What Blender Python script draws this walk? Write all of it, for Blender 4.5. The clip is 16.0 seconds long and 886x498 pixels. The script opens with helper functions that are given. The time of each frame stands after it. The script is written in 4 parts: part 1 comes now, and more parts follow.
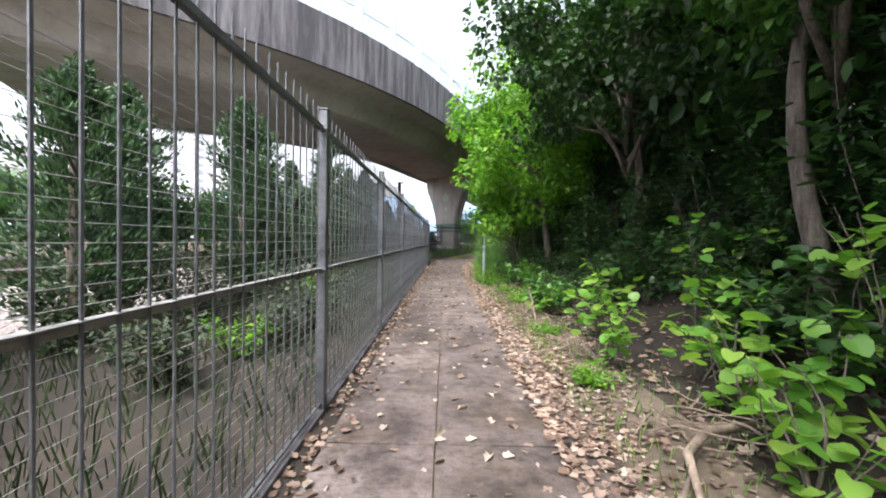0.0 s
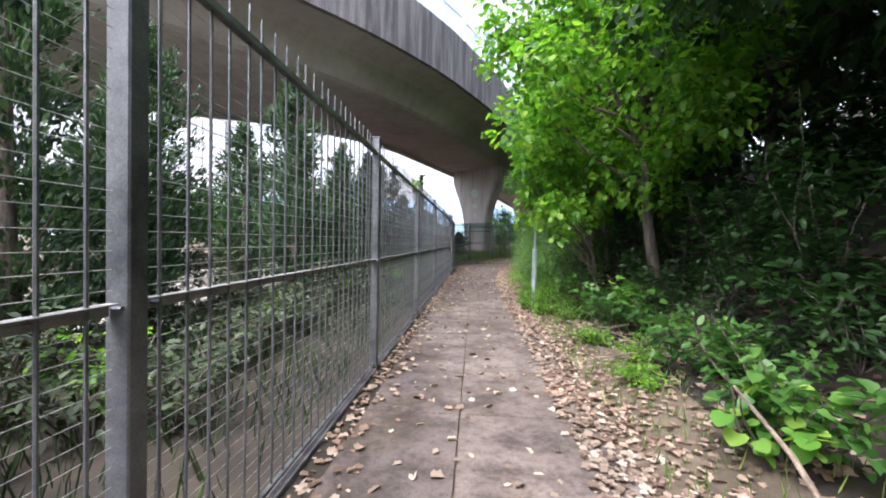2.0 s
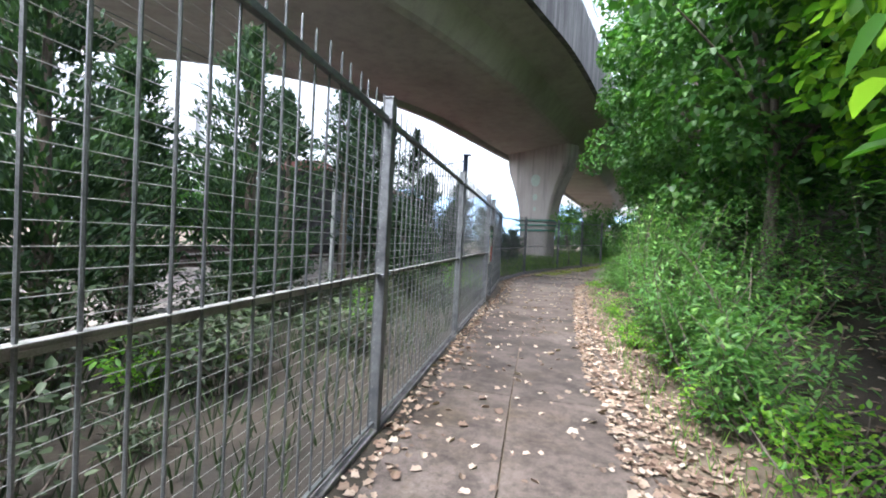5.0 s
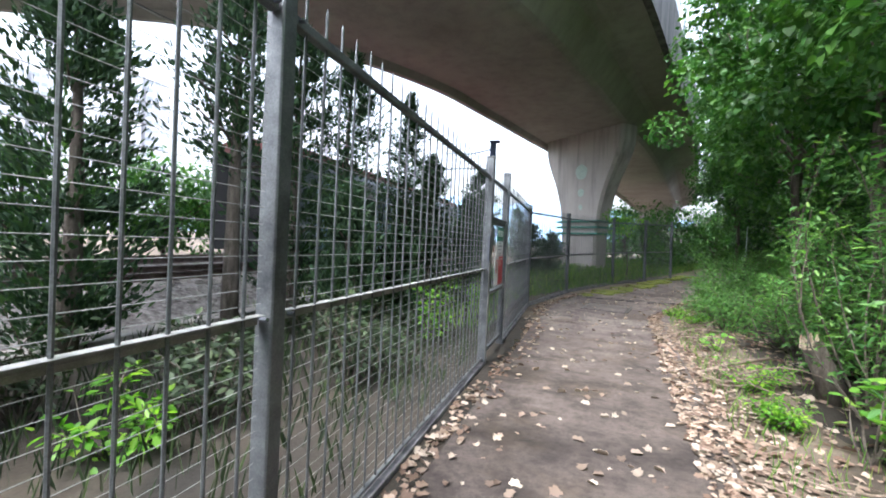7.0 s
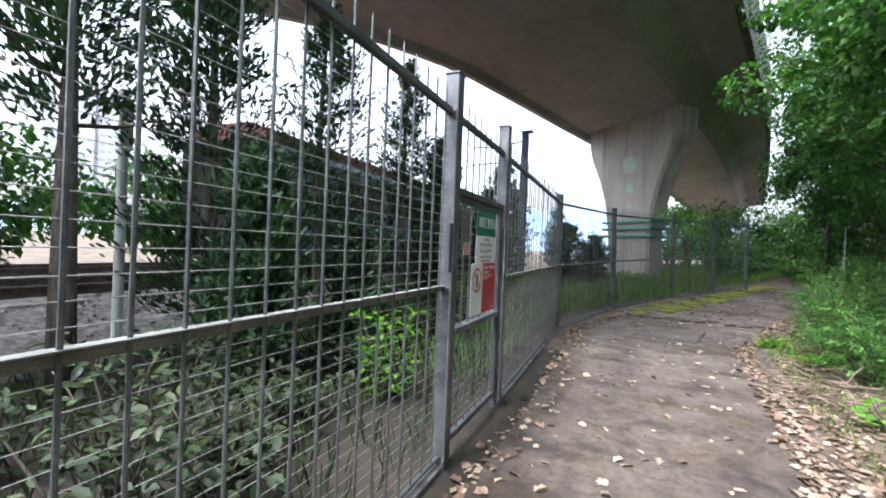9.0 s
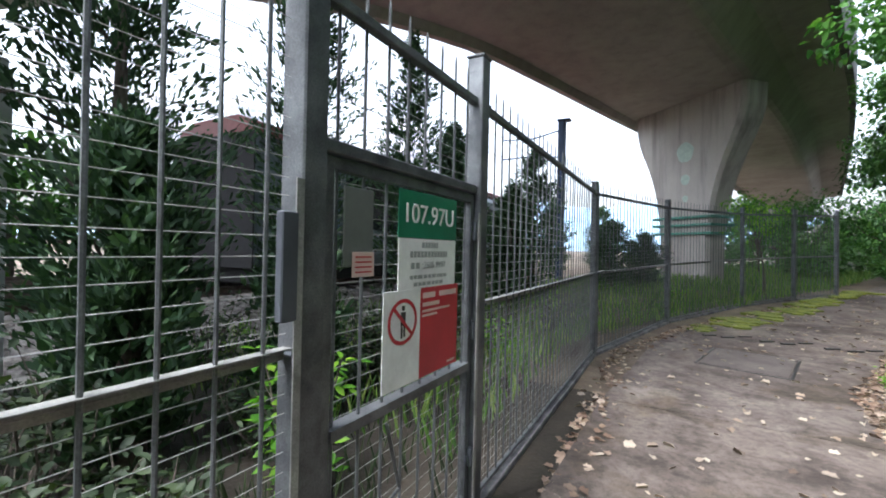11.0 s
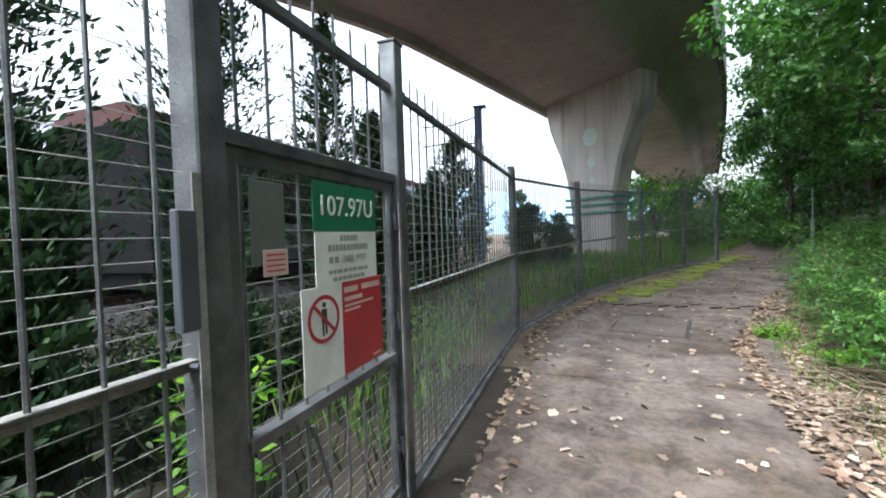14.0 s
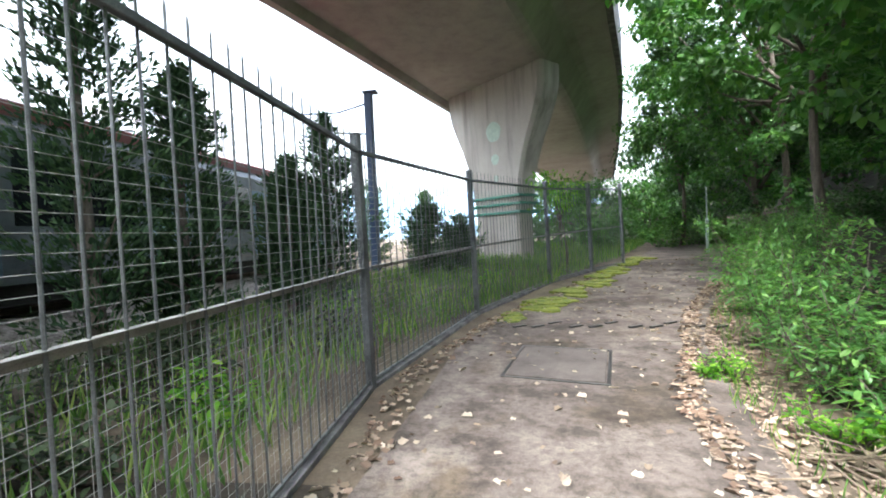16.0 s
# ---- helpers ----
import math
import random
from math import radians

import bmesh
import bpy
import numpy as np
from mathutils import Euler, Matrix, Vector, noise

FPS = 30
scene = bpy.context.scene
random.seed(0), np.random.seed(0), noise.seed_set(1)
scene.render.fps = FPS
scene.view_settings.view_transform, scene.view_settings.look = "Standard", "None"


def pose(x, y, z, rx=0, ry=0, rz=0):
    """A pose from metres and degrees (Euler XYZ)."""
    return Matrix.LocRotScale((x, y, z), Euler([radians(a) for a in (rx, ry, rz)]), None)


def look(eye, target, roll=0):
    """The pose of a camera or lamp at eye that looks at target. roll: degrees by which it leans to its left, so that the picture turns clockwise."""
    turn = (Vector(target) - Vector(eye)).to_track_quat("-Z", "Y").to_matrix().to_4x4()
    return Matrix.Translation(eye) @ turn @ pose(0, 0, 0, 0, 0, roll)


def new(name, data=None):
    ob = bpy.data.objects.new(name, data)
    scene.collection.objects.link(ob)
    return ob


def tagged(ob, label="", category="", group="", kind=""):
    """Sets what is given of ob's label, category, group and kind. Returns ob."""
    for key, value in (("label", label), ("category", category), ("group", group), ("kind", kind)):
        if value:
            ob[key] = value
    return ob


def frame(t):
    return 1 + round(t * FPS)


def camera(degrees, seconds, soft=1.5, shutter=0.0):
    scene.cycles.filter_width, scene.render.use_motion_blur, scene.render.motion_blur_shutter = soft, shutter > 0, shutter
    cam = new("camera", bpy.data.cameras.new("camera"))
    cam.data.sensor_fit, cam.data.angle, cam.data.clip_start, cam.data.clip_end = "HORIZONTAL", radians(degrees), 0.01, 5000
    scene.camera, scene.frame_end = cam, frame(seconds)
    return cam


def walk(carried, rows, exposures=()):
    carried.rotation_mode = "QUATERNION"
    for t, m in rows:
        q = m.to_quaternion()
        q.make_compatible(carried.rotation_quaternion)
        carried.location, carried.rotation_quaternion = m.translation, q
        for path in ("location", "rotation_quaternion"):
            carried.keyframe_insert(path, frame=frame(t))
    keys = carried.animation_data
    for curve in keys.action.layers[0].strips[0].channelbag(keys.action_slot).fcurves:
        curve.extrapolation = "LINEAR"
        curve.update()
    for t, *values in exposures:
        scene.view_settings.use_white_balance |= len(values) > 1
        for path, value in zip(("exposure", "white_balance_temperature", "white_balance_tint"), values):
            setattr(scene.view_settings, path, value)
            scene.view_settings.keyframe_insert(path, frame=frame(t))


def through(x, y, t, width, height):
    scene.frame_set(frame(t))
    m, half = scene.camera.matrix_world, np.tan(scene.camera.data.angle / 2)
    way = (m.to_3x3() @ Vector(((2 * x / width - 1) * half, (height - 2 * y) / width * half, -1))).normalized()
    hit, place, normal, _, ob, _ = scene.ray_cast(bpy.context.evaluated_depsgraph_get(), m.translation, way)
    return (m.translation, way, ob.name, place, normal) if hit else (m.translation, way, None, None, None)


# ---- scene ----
cam = camera(92.0, 16.0, soft=1.9)
PATH = [
    (0, (1.023, 0.03, 1.436), (1.014, 2.03, 1.394), 1.0),
    (0.5, (1.088, 1.426, 1.367), (1.044, 3.425, 1.333), 1.0),
    (0.8, (1.083, 2.265, 1.439), (1.022, 4.264, 1.399), 1.7),
    (1.5, (1.076, 4.154, 1.394), (0.969, 6.151, 1.356), 2.4),
    (2, (1.075, 5.567, 1.394), (0.928, 7.562, 1.358), 1.0),
    (2.5, (1.13, 6.93, 1.415), (0.94, 8.921, 1.373), 0.8),
    (3, (1.121, 8.332, 1.406), (0.883, 10.318, 1.373), 0.1),
    (3.5, (0.984, 9.709, 1.406), (0.717, 11.691, 1.368), 1.6),
    (6, (1.181, 16.688, 1.518), (0.666, 18.621, 1.471), 2.6),
    (6.5, (1.107, 18.025, 1.481), (0.543, 19.943, 1.444), 2.5),
    (7, (1.11, 19.014, 1.492), (0.503, 20.92, 1.46), 2.7),
    (7.5, (1.155, 19.492, 1.583), (0.486, 21.377, 1.557), 2.0),
    (8, (1.046, 19.5, 1.49), (0.343, 21.372, 1.472), 2.2),
    (8.5, (1.142, 20.572, 1.493), (0.391, 22.425, 1.474), 2.3),
    (9, (1.102, 21.697, 1.443), (0.306, 23.532, 1.433), 2.4),
    (11.5, (1.034, 23.422, 1.513), (0.027, 25.15, 1.503), 0.8),
    (12, (1.026, 23.428, 1.506), (0.012, 25.152, 1.493), 0.3),
    (12.5, (1.03, 23.281, 1.514), (0.107, 25.055, 1.494), -0.2),
    (13, (1.063, 23.225, 1.519), (0.222, 25.039, 1.479), -1.1),
    (13.5, (1.042, 23.328, 1.509), (0.289, 25.18, 1.455), -1.5),
    (14, (1.052, 23.4, 1.512), (0.388, 25.286, 1.448), -1.8),
    (14.5, (1.059, 23.412, 1.503), (0.49, 25.328, 1.436), -2.3),
    (15, (1.121, 23.68, 1.493), (0.646, 25.621, 1.423), -2.5),
    (15.5, (1.233, 24.52, 1.453), (0.833, 26.479, 1.39), -2.7),
    (16, (1.305, 25.8, 1.47), (1.017, 27.778, 1.411), -2.6),
]
EXPOSURES = [(0.0, 1.95, 6250, 17), (2.0, 2.0, 6100, 19), (3.7, 2.3, 6000, 18), (5.8, 2.4, 5850, 12), (9.0, 2.4, 5850, 12), (11.3, 2.3, 5880, 11), (13.5, 2.33, 5880, 9), (16.0, 3.0, 6050, 8)]
walk(cam, [(t, look(eye, target, roll)) for t, eye, target, roll in PATH], EXPOSURES)


# ---------------------------------------------------------------- light
SUN_ELEVATION, SUN_AZIMUTH = 60.0, 207.0
world = bpy.data.worlds.new("world")
scene.world = world
world.use_nodes = True
wn = world.node_tree
sky = wn.nodes.new("ShaderNodeTexSky")
sky.sky_type = "NISHITA"
sky.sun_disc = False
sky.sun_elevation = radians(SUN_ELEVATION)
sky.sun_rotation = radians(SUN_AZIMUTH)
sky.dust_density = 6.0
sky.air_density = 1.3
soften = wn.nodes.new("ShaderNodeHueSaturation")
soften.inputs["Saturation"].default_value = 0.35
wn.links.new(sky.outputs[0], soften.inputs["Color"])
wn.links.new(soften.outputs[0], wn.nodes["Background"].inputs["Color"])
wn.nodes["Background"].inputs["Strength"].default_value = 0.15

sun_data = bpy.data.lights.new("sun", "SUN")
sun_data.energy = 1.3
sun_data.angle = radians(18.0)
sun_data.color = (1.0, 0.95, 0.86)
sun = new("sun", sun_data)
ea, az = radians(SUN_ELEVATION), radians(SUN_AZIMUTH)
sun_from = Vector((math.sin(az) * math.cos(ea), math.cos(az) * math.cos(ea), math.sin(ea)))
sun.matrix_world = look(sun_from * 60, (0, 0, 0))

# ---------------------------------------------------------------- materials


def nodes_of(name):
    m = bpy.data.materials.new(name)
    m.use_nodes = True
    t = m.node_tree
    return m, t, t.nodes["Principled BSDF"]


def ramp_of(t, fac, stops):
    r = t.nodes.new("ShaderNodeValToRGB")
    while len(r.color_ramp.elements) < len(stops):
        r.color_ramp.elements.new(0.5)
    for e, (p, c) in zip(r.color_ramp.elements, stops):
        e.position, e.color = p, (*c, 1)
    t.links.new(fac, r.inputs[0])
    return r.outputs[0]


def noise_of(t, scale, detail=6, rough=0.6, vec=None, stretch=None):
    n = t.nodes.new("ShaderNodeTexNoise")
    n.inputs["Scale"].default_value = scale
    n.inputs["Detail"].default_value = detail
    n.inputs["Roughness"].default_value = rough
    if vec is None:
        vec = t.nodes.new("ShaderNodeTexCoord").outputs["Object"]
    if stretch:
        mp = t.nodes.new("ShaderNodeMapping")
        mp.inputs["Scale"].default_value = stretch
        t.links.new(vec, mp.inputs["Vector"])
        vec = mp.outputs[0]
    t.links.new(vec, n.inputs["Vector"])
    return n.outputs["Fac"]


def mixed(t, fac, a, b, mode="MIX"):
    m = t.nodes.new("ShaderNodeMix")
    m.data_type, m.blend_type = "RGBA", mode
    for sock, v in ((m.inputs[0], fac), (m.inputs[6], a), (m.inputs[7], b)):
        if isinstance(v, (int, float)):
            sock.default_value = v
        elif isinstance(v, tuple):
            sock.default_value = (*v, 1)
        else:
            t.links.new(v, sock)
    return m.outputs[2]


def bumped(t, p, height, strength=0.3, distance=0.02):
    b = t.nodes.new("ShaderNodeBump")
    b.inputs["Strength"].default_value = strength
    b.inputs["Distance"].default_value = distance
    t.links.new(height, b.inputs["Height"])
    t.links.new(b.outputs[0], p.inputs["Normal"])


def surface(name, dark, light, coarse=1.5, fine=40, rough=0.8, metal=0.0, bump=0.3, stretch=None, spread=(0.35, 0.65), grain_range=(0.72, 1.1)):
    """A plain worn surface: coarse patches between two colours, fine grain, relief."""
    m, t, p = nodes_of(name)
    c = noise_of(t, coarse, 8, 0.65, stretch=stretch)
    f = noise_of(t, fine, 4, 0.6)
    base = ramp_of(t, c, [(spread[0], dark), (spread[1], light)])
    grain = ramp_of(t, f, [(0.3, (grain_range[0],) * 3), (0.7, (grain_range[1],) * 3)])
    t.links.new(mixed(t, 1.0, base, grain, "MULTIPLY"), p.inputs["Base Color"])
    p.inputs["Roughness"].default_value = rough
    p.inputs["Metallic"].default_value = metal
    bumped(t, p, f, bump, 0.01)
    return m


def leafy(name, stops, through=0.4, rough=0.45):
    """Leaves: colour from leaf to leaf, part of the light passing through."""
    m, t, p = nodes_of(name)
    g = t.nodes.new("ShaderNodeNewGeometry")
    col = ramp_of(t, g.outputs["Random Per Island"], stops)
    big = noise_of(t, 0.9, 3, 0.5)
    shade = ramp_of(t, big, [(0.3, (0.7, 0.75, 0.7)), (0.7, (1.15, 1.12, 1.0))])
    col = mixed(t, 1.0, col, shade, "MULTIPLY")
    t.links.new(col, p.inputs["Base Color"])
    p.inputs["Roughness"].default_value = rough
    tr = t.nodes.new("ShaderNodeBsdfTranslucent")
    t.links.new(mixed(t, 1.0, col, (1.15, 1.25, 0.6), "MULTIPLY"), tr.inputs["Color"])
    mx = t.nodes.new("ShaderNodeMixShader")
    mx.inputs[0].default_value = through
    t.links.new(p.outputs[0], mx.inputs[1])
    t.links.new(tr.outputs[0], mx.inputs[2])
    t.links.new(mx.outputs[0], t.nodes["Material Output"].inputs["Surface"])
    return m


def plain(name, color, rough=0.6, metal=0.0):
    return surface(name, tuple(c * 0.85 for c in color), tuple(min(1, c * 1.1) for c in color), 6, 120, rough, metal, 0.03, grain_range=(0.95, 1.03))


STEEL = surface("galvanised_steel", (0.07, 0.076, 0.084), (0.18, 0.193, 0.203), 5, 160, 0.45, 0.5, 0.1)
WIRE = surface("galvanised_wire", (0.2, 0.205, 0.2), (0.37, 0.375, 0.365), 9, 160, 0.5, 0.3, 0.1)
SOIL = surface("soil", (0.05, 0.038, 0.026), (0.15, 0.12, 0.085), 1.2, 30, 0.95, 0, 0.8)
# Soil copy with the shade of trees and scrub put into its colour
SHADED_SOIL = surface("shaded_soil", (0.012, 0.010, 0.007), (0.038, 0.03, 0.02), 1.2, 30, 0.98, 0, 0.8)
BALLAST = surface("ballast", (0.13, 0.115, 0.105), (0.42, 0.39, 0.37), 9, 30, 0.9, 0, 1.0)
BARK = surface("bark", (0.05, 0.04, 0.032), (0.17, 0.145, 0.12), 5, 40, 0.95, 0, 0.9, stretch=(3, 3, 0.5))
RAIL_STEEL = surface("rail_steel", (0.08, 0.055, 0.045), (0.2, 0.16, 0.14), 5, 50, 0.55, 0.6, 0.2)
DEAD_WOOD = surface("dead_wood", (0.10, 0.075, 0.055), (0.3, 0.24, 0.18), 6, 50, 0.9, 0, 0.6)
PALE_PAINT = plain("pale_grey_paint", (0.55, 0.58, 0.57))
POST_PAINT = plain("grey_green_post_paint", (0.27, 0.33, 0.32))
GREEN_PAINT = plain("green_paint", (0.04, 0.20, 0.14), 0.5)
DARK_STEEL = plain("dark_steel", (0.09, 0.10, 0.12), 0.5, 0.4)
SIGN_GREEN = plain("sign_green", (0.012, 0.16, 0.085), 0.45)
SIGN_WHITE = plain("sign_white", (0.72, 0.74, 0.73), 0.45)
SIGN_RED = plain("sign_red", (0.42, 0.018, 0.03), 0.45)
SIGN_BLACK = plain("sign_black", (0.02, 0.02, 0.02), 0.5)
SIGN_GREY = plain("sign_grey", (0.28, 0.31, 0.30), 0.5)
NOTICE_PINK = plain("notice_pink", (0.62, 0.46, 0.42), 0.6)

LEAF_BRIGHT = leafy("bright_leaves", [(0.0, (0.06, 0.19, 0.02)), (0.5, (0.13, 0.32, 0.032)), (1.0, (0.27, 0.46, 0.05))], 0.58)
LEAF_MID = leafy("green_leaves", [(0.0, (0.03, 0.105, 0.022)), (0.6, (0.06, 0.17, 0.034)), (1.0, (0.11, 0.24, 0.05))], 0.4)
LEAF_VINE = leafy("pale_vine_leaves", [(0.0, (0.10, 0.27, 0.045)), (0.5, (0.17, 0.38, 0.06)), (1.0, (0.32, 0.50, 0.10))], 0.5)
LEAF_SOFT = leafy("soft_green_leaves", [(0.0, (0.045, 0.13, 0.035)), (0.6, (0.09, 0.22, 0.06)), (1.0, (0.17, 0.31, 0.08))], 0.45)
# Also the shaded leaf colour for bushes under the canopy
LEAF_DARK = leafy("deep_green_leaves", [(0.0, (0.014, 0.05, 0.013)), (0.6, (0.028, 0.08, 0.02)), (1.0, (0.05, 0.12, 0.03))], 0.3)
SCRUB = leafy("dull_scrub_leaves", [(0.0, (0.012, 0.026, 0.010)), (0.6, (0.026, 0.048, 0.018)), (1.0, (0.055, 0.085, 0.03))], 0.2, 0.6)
CONIFER = leafy("conifer_foliage", [(0.0, (0.018, 0.046, 0.024)), (0.6, (0.036, 0.085, 0.04)), (1.0, (0.075, 0.14, 0.06))], 0.2, 0.7)
GRASS = leafy("grass_blades", [(0.0, (0.05, 0.13, 0.025)), (0.6, (0.12, 0.24, 0.05)), (1.0, (0.25, 0.32, 0.10))], 0.4, 0.6)
LITTER = leafy("dry_leaves", [(0.0, (0.085, 0.05, 0.038)), (0.35, (0.185, 0.125, 0.10)), (0.8, (0.31, 0.235, 0.20)), (1.0, (0.45, 0.37, 0.33))], 0.1, 0.8)
LITTER_PALE = leafy("pale_dry_leaves", [(0.0, (0.11, 0.075, 0.062)), (0.45, (0.23, 0.175, 0.15)), (1.0, (0.44, 0.38, 0.345))], 0.1, 0.8)


def concrete_path():
    m, t, p = nodes_of("worn_concrete_path")
    co = t.nodes.new("ShaderNodeTexCoord").outputs["Object"]
    patch = noise_of(t, 0.55, 8, 0.62, co)
    stain = noise_of(t, 2.3, 10, 0.7, co)
    grit = noise_of(t, 90, 3, 0.7, co)
    base = ramp_of(t, patch, [(0.32, (0.078, 0.064, 0.058)), (0.5, (0.132, 0.111, 0.101)), (0.68, (0.215, 0.186, 0.17))])
    dirt = ramp_of(t, stain, [(0.38, (0.34, 0.31, 0.295)), (0.54, (0.92, 0.91, 0.9)), (0.75, (1.12, 1.1, 1.08))])
    col = mixed(t, 1.0, base, dirt, "MULTIPLY")
    col = mixed(t, 1.0, col, ramp_of(t, grit, [(0.3, (0.7, 0.7, 0.7)), (0.7, (1.16, 1.16, 1.16))]), "MULTIPLY")
    mottle = noise_of(t, 14, 6, 0.75, co)
    col = mixed(t, 1.0, col, ramp_of(t, mottle, [(0.36, (0.6, 0.58, 0.57)), (0.5, (1, 1, 1)), (0.66, (1.25, 1.24, 1.22))]), "MULTIPLY")
    damp = noise_of(t, 0.9, 9, 0.68, co)
    col = mixed(t, 1.0, col, ramp_of(t, damp, [(0.5, (1, 1, 1)), (0.62, (0.58, 0.53, 0.42))]), "MULTIPLY")
    # Ragged ellipse darkens the path for viaduct and tree shade, with some damp.
    spot = t.nodes.new("ShaderNodeMapping")
    spot.inputs["Location"].default_value = (-0.4, -3.58, 0)
    spot.inputs["Scale"].default_value = (0.4, 0.167, 0)
    t.links.new(co, spot.inputs["Vector"])
    reach = t.nodes.new("ShaderNodeVectorMath")
    reach.operation = "LENGTH"
    t.links.new(spot.outputs[0], reach.inputs[0])
    ragged = t.nodes.new("ShaderNodeMath")
    ragged.operation = "MULTIPLY_ADD"
    ragged.inputs[1].default_value = 1.3
    t.links.new(damp, ragged.inputs[0])
    t.links.new(reach.outputs["Value"], ragged.inputs[2])
    half = t.nodes.new("ShaderNodeMath")
    half.operation = "MULTIPLY"
    half.inputs[1].default_value = 0.55
    t.links.new(ragged.outputs[0], half.inputs[0])
    damp_shade = ramp_of(t, half.outputs[0], [(0.0, (0.52, 0.5, 0.49)), (0.72, (0.6, 0.58, 0.56)), (0.98, (1, 1, 1))])
    col = mixed(t, 1.0, col, damp_shade, "MULTIPLY")
    info = t.nodes.new("ShaderNodeObjectInfo")
    col = mixed(t, 1.0, col, ramp_of(t, info.outputs["Random"], [(0.0, (0.9, 0.9, 0.9)), (1.0, (1.08, 1.07, 1.05))]), "MULTIPLY")
    t.links.new(col, p.inputs["Base Color"])
    p.inputs["Roughness"].default_value = 0.85
    bumped(t, p, mottle, 0.45, 0.012)
    return m


def viaduct_concrete(name, low):
    m, t, p = nodes_of(name)
    co = t.nodes.new("ShaderNodeTexCoord").outputs["Object"]
    patch = noise_of(t, 0.25, 8, 0.6, co)
    streak = noise_of(t, 1.0, 8, 0.65, co, (2.2, 2.2, 0.16))
    fine = noise_of(t, 35, 4, 0.6, co)
    base = ramp_of(t, patch, [(0.3, (0.30, 0.275, 0.25)), (0.7, (0.42, 0.395, 0.365))])
    dirt = ramp_of(t, streak, [(0.34, (low, low, low * 1.01)), (0.52, (1, 1, 1)), (0.78, (1.1, 1.09, 1.07))])
    col = mixed(t, 1.0, base, dirt, "MULTIPLY")
    col = mixed(t, 1.0, col, ramp_of(t, fine, [(0.3, (0.86, 0.86, 0.86)), (0.7, (1.06, 1.06, 1.06))]), "MULTIPLY")
    t.links.new(col, p.inputs["Base Color"])
    p.inputs["Roughness"].default_value = 0.9
    bumped(t, p, fine, 0.2, 0.01)
    return m


PATH_CONCRETE = concrete_path()
CONCRETE = viaduct_concrete("weathered_pier_concrete", 0.62)
GIRDER = viaduct_concrete("smooth_girder_concrete", 0.84)
FASCIA = surface("stained_parapet_concrete", (0.075, 0.072, 0.078), (0.24, 0.235, 0.24), 1.3, 30, 0.9, 0, 0.3, stretch=(2.2, 2.2, 0.22), spread=(0.42, 0.72))
MOSS = surface("moss", (0.07, 0.10, 0.012), (0.22, 0.25, 0.03), 6, 60, 0.95, 0, 0.9)

# ---------------------------------------------------------------- mesh helpers


def thing(name, label, category, m=None, group="", kind=""):
    ob = new(name)
    if m is not None:
        ob.matrix_world = m
    return tagged(ob, label, category, group, kind)


def data_of(name, bm, material, smooth=False):
    me = bpy.data.meshes.new(name)
    bm.to_mesh(me)
    bm.free()
    me.materials.append(material)
    if smooth:
        for poly in me.polygons:
            poly.use_smooth = True
    return me


def part(name, bm, material, parent=None, label="", kind="", smooth=False):
    me = bm if isinstance(bm, bpy.types.Mesh) else data_of(name, bm, material, smooth)
    ob = new(name, me)
    if parent is not None:
        ob.parent = parent
    return tagged(ob, label, kind=kind)


def shared(name, me, parent, m):
    ob = new(name, me)
    ob.parent = parent
    ob.matrix_basis = m
    return ob


def add_box(bm, x0, y0, z0, x1, y1, z1, bevel=0.0, m=None):
    made = bmesh.ops.create_cube(bm, size=1.0)
    vs = made["verts"]
    bmesh.ops.scale(bm, vec=(x1 - x0, y1 - y0, z1 - z0), verts=vs)
    bmesh.ops.translate(bm, vec=((x0 + x1) / 2, (y0 + y1) / 2, (z0 + z1) / 2), verts=vs)
    if bevel:
        es = list({e for v in vs for e in v.link_edges})
        out = bmesh.ops.bevel(bm, geom=es, offset=bevel, segments=1, affect="EDGES")
        vs = list({v for f in out["faces"] for v in f.verts} | {v for v in vs if v.is_valid})
    if m is not None:
        bmesh.ops.transform(bm, matrix=m, verts=vs)
    return bm


def box(x0, y0, z0, x1, y1, z1, bevel=0.0, m=None):
    return add_box(bmesh.new(), x0, y0, z0, x1, y1, z1, bevel, m)


def add_tube(bm, pts, radii, sides=7):
    """A bent, tapering round bar through the points."""
    rings = []
    pts = [Vector(q) for q in pts]
    for i, q in enumerate(pts):
        d = (pts[min(i + 1, len(pts) - 1)] - pts[max(i - 1, 0)]).normalized()
        a = d.orthogonal().normalized() if abs(d.z) > 0.95 else d.cross(Vector((0, 0, 1))).normalized()
        b = d.cross(a)
        r = radii[i] if isinstance(radii, (list, tuple)) else radii
        rings.append([bm.verts.new(q + r * (math.cos(k * math.tau / sides) * a + math.sin(k * math.tau / sides) * b)) for k in range(sides)])
    for r0, r1 in zip(rings, rings[1:]):
        for k in range(sides):
            bm.faces.new((r0[k], r0[(k + 1) % sides], r1[(k + 1) % sides], r1[k]))
    bm.faces.new(rings[0][::-1])
    bm.faces.new(rings[-1])
    return bm


def tube(pts, radii, sides=7):
    return add_tube(bmesh.new(), pts, radii, sides)


def prism(outline, z0, z1):
    """A flat outline in x, y raised from z0 to z1."""
    bm = bmesh.new()
    lo = [bm.verts.new((x, y, z0)) for x, y in outline]
    hi = [bm.verts.new((x, y, z1)) for x, y in outline]
    n = len(lo)
    bm.faces.new(lo[::-1])
    bm.faces.new(hi)
    for i in range(n):
        bm.faces.new((lo[i], lo[(i + 1) % n], hi[(i + 1) % n], hi[i]))
    return bm


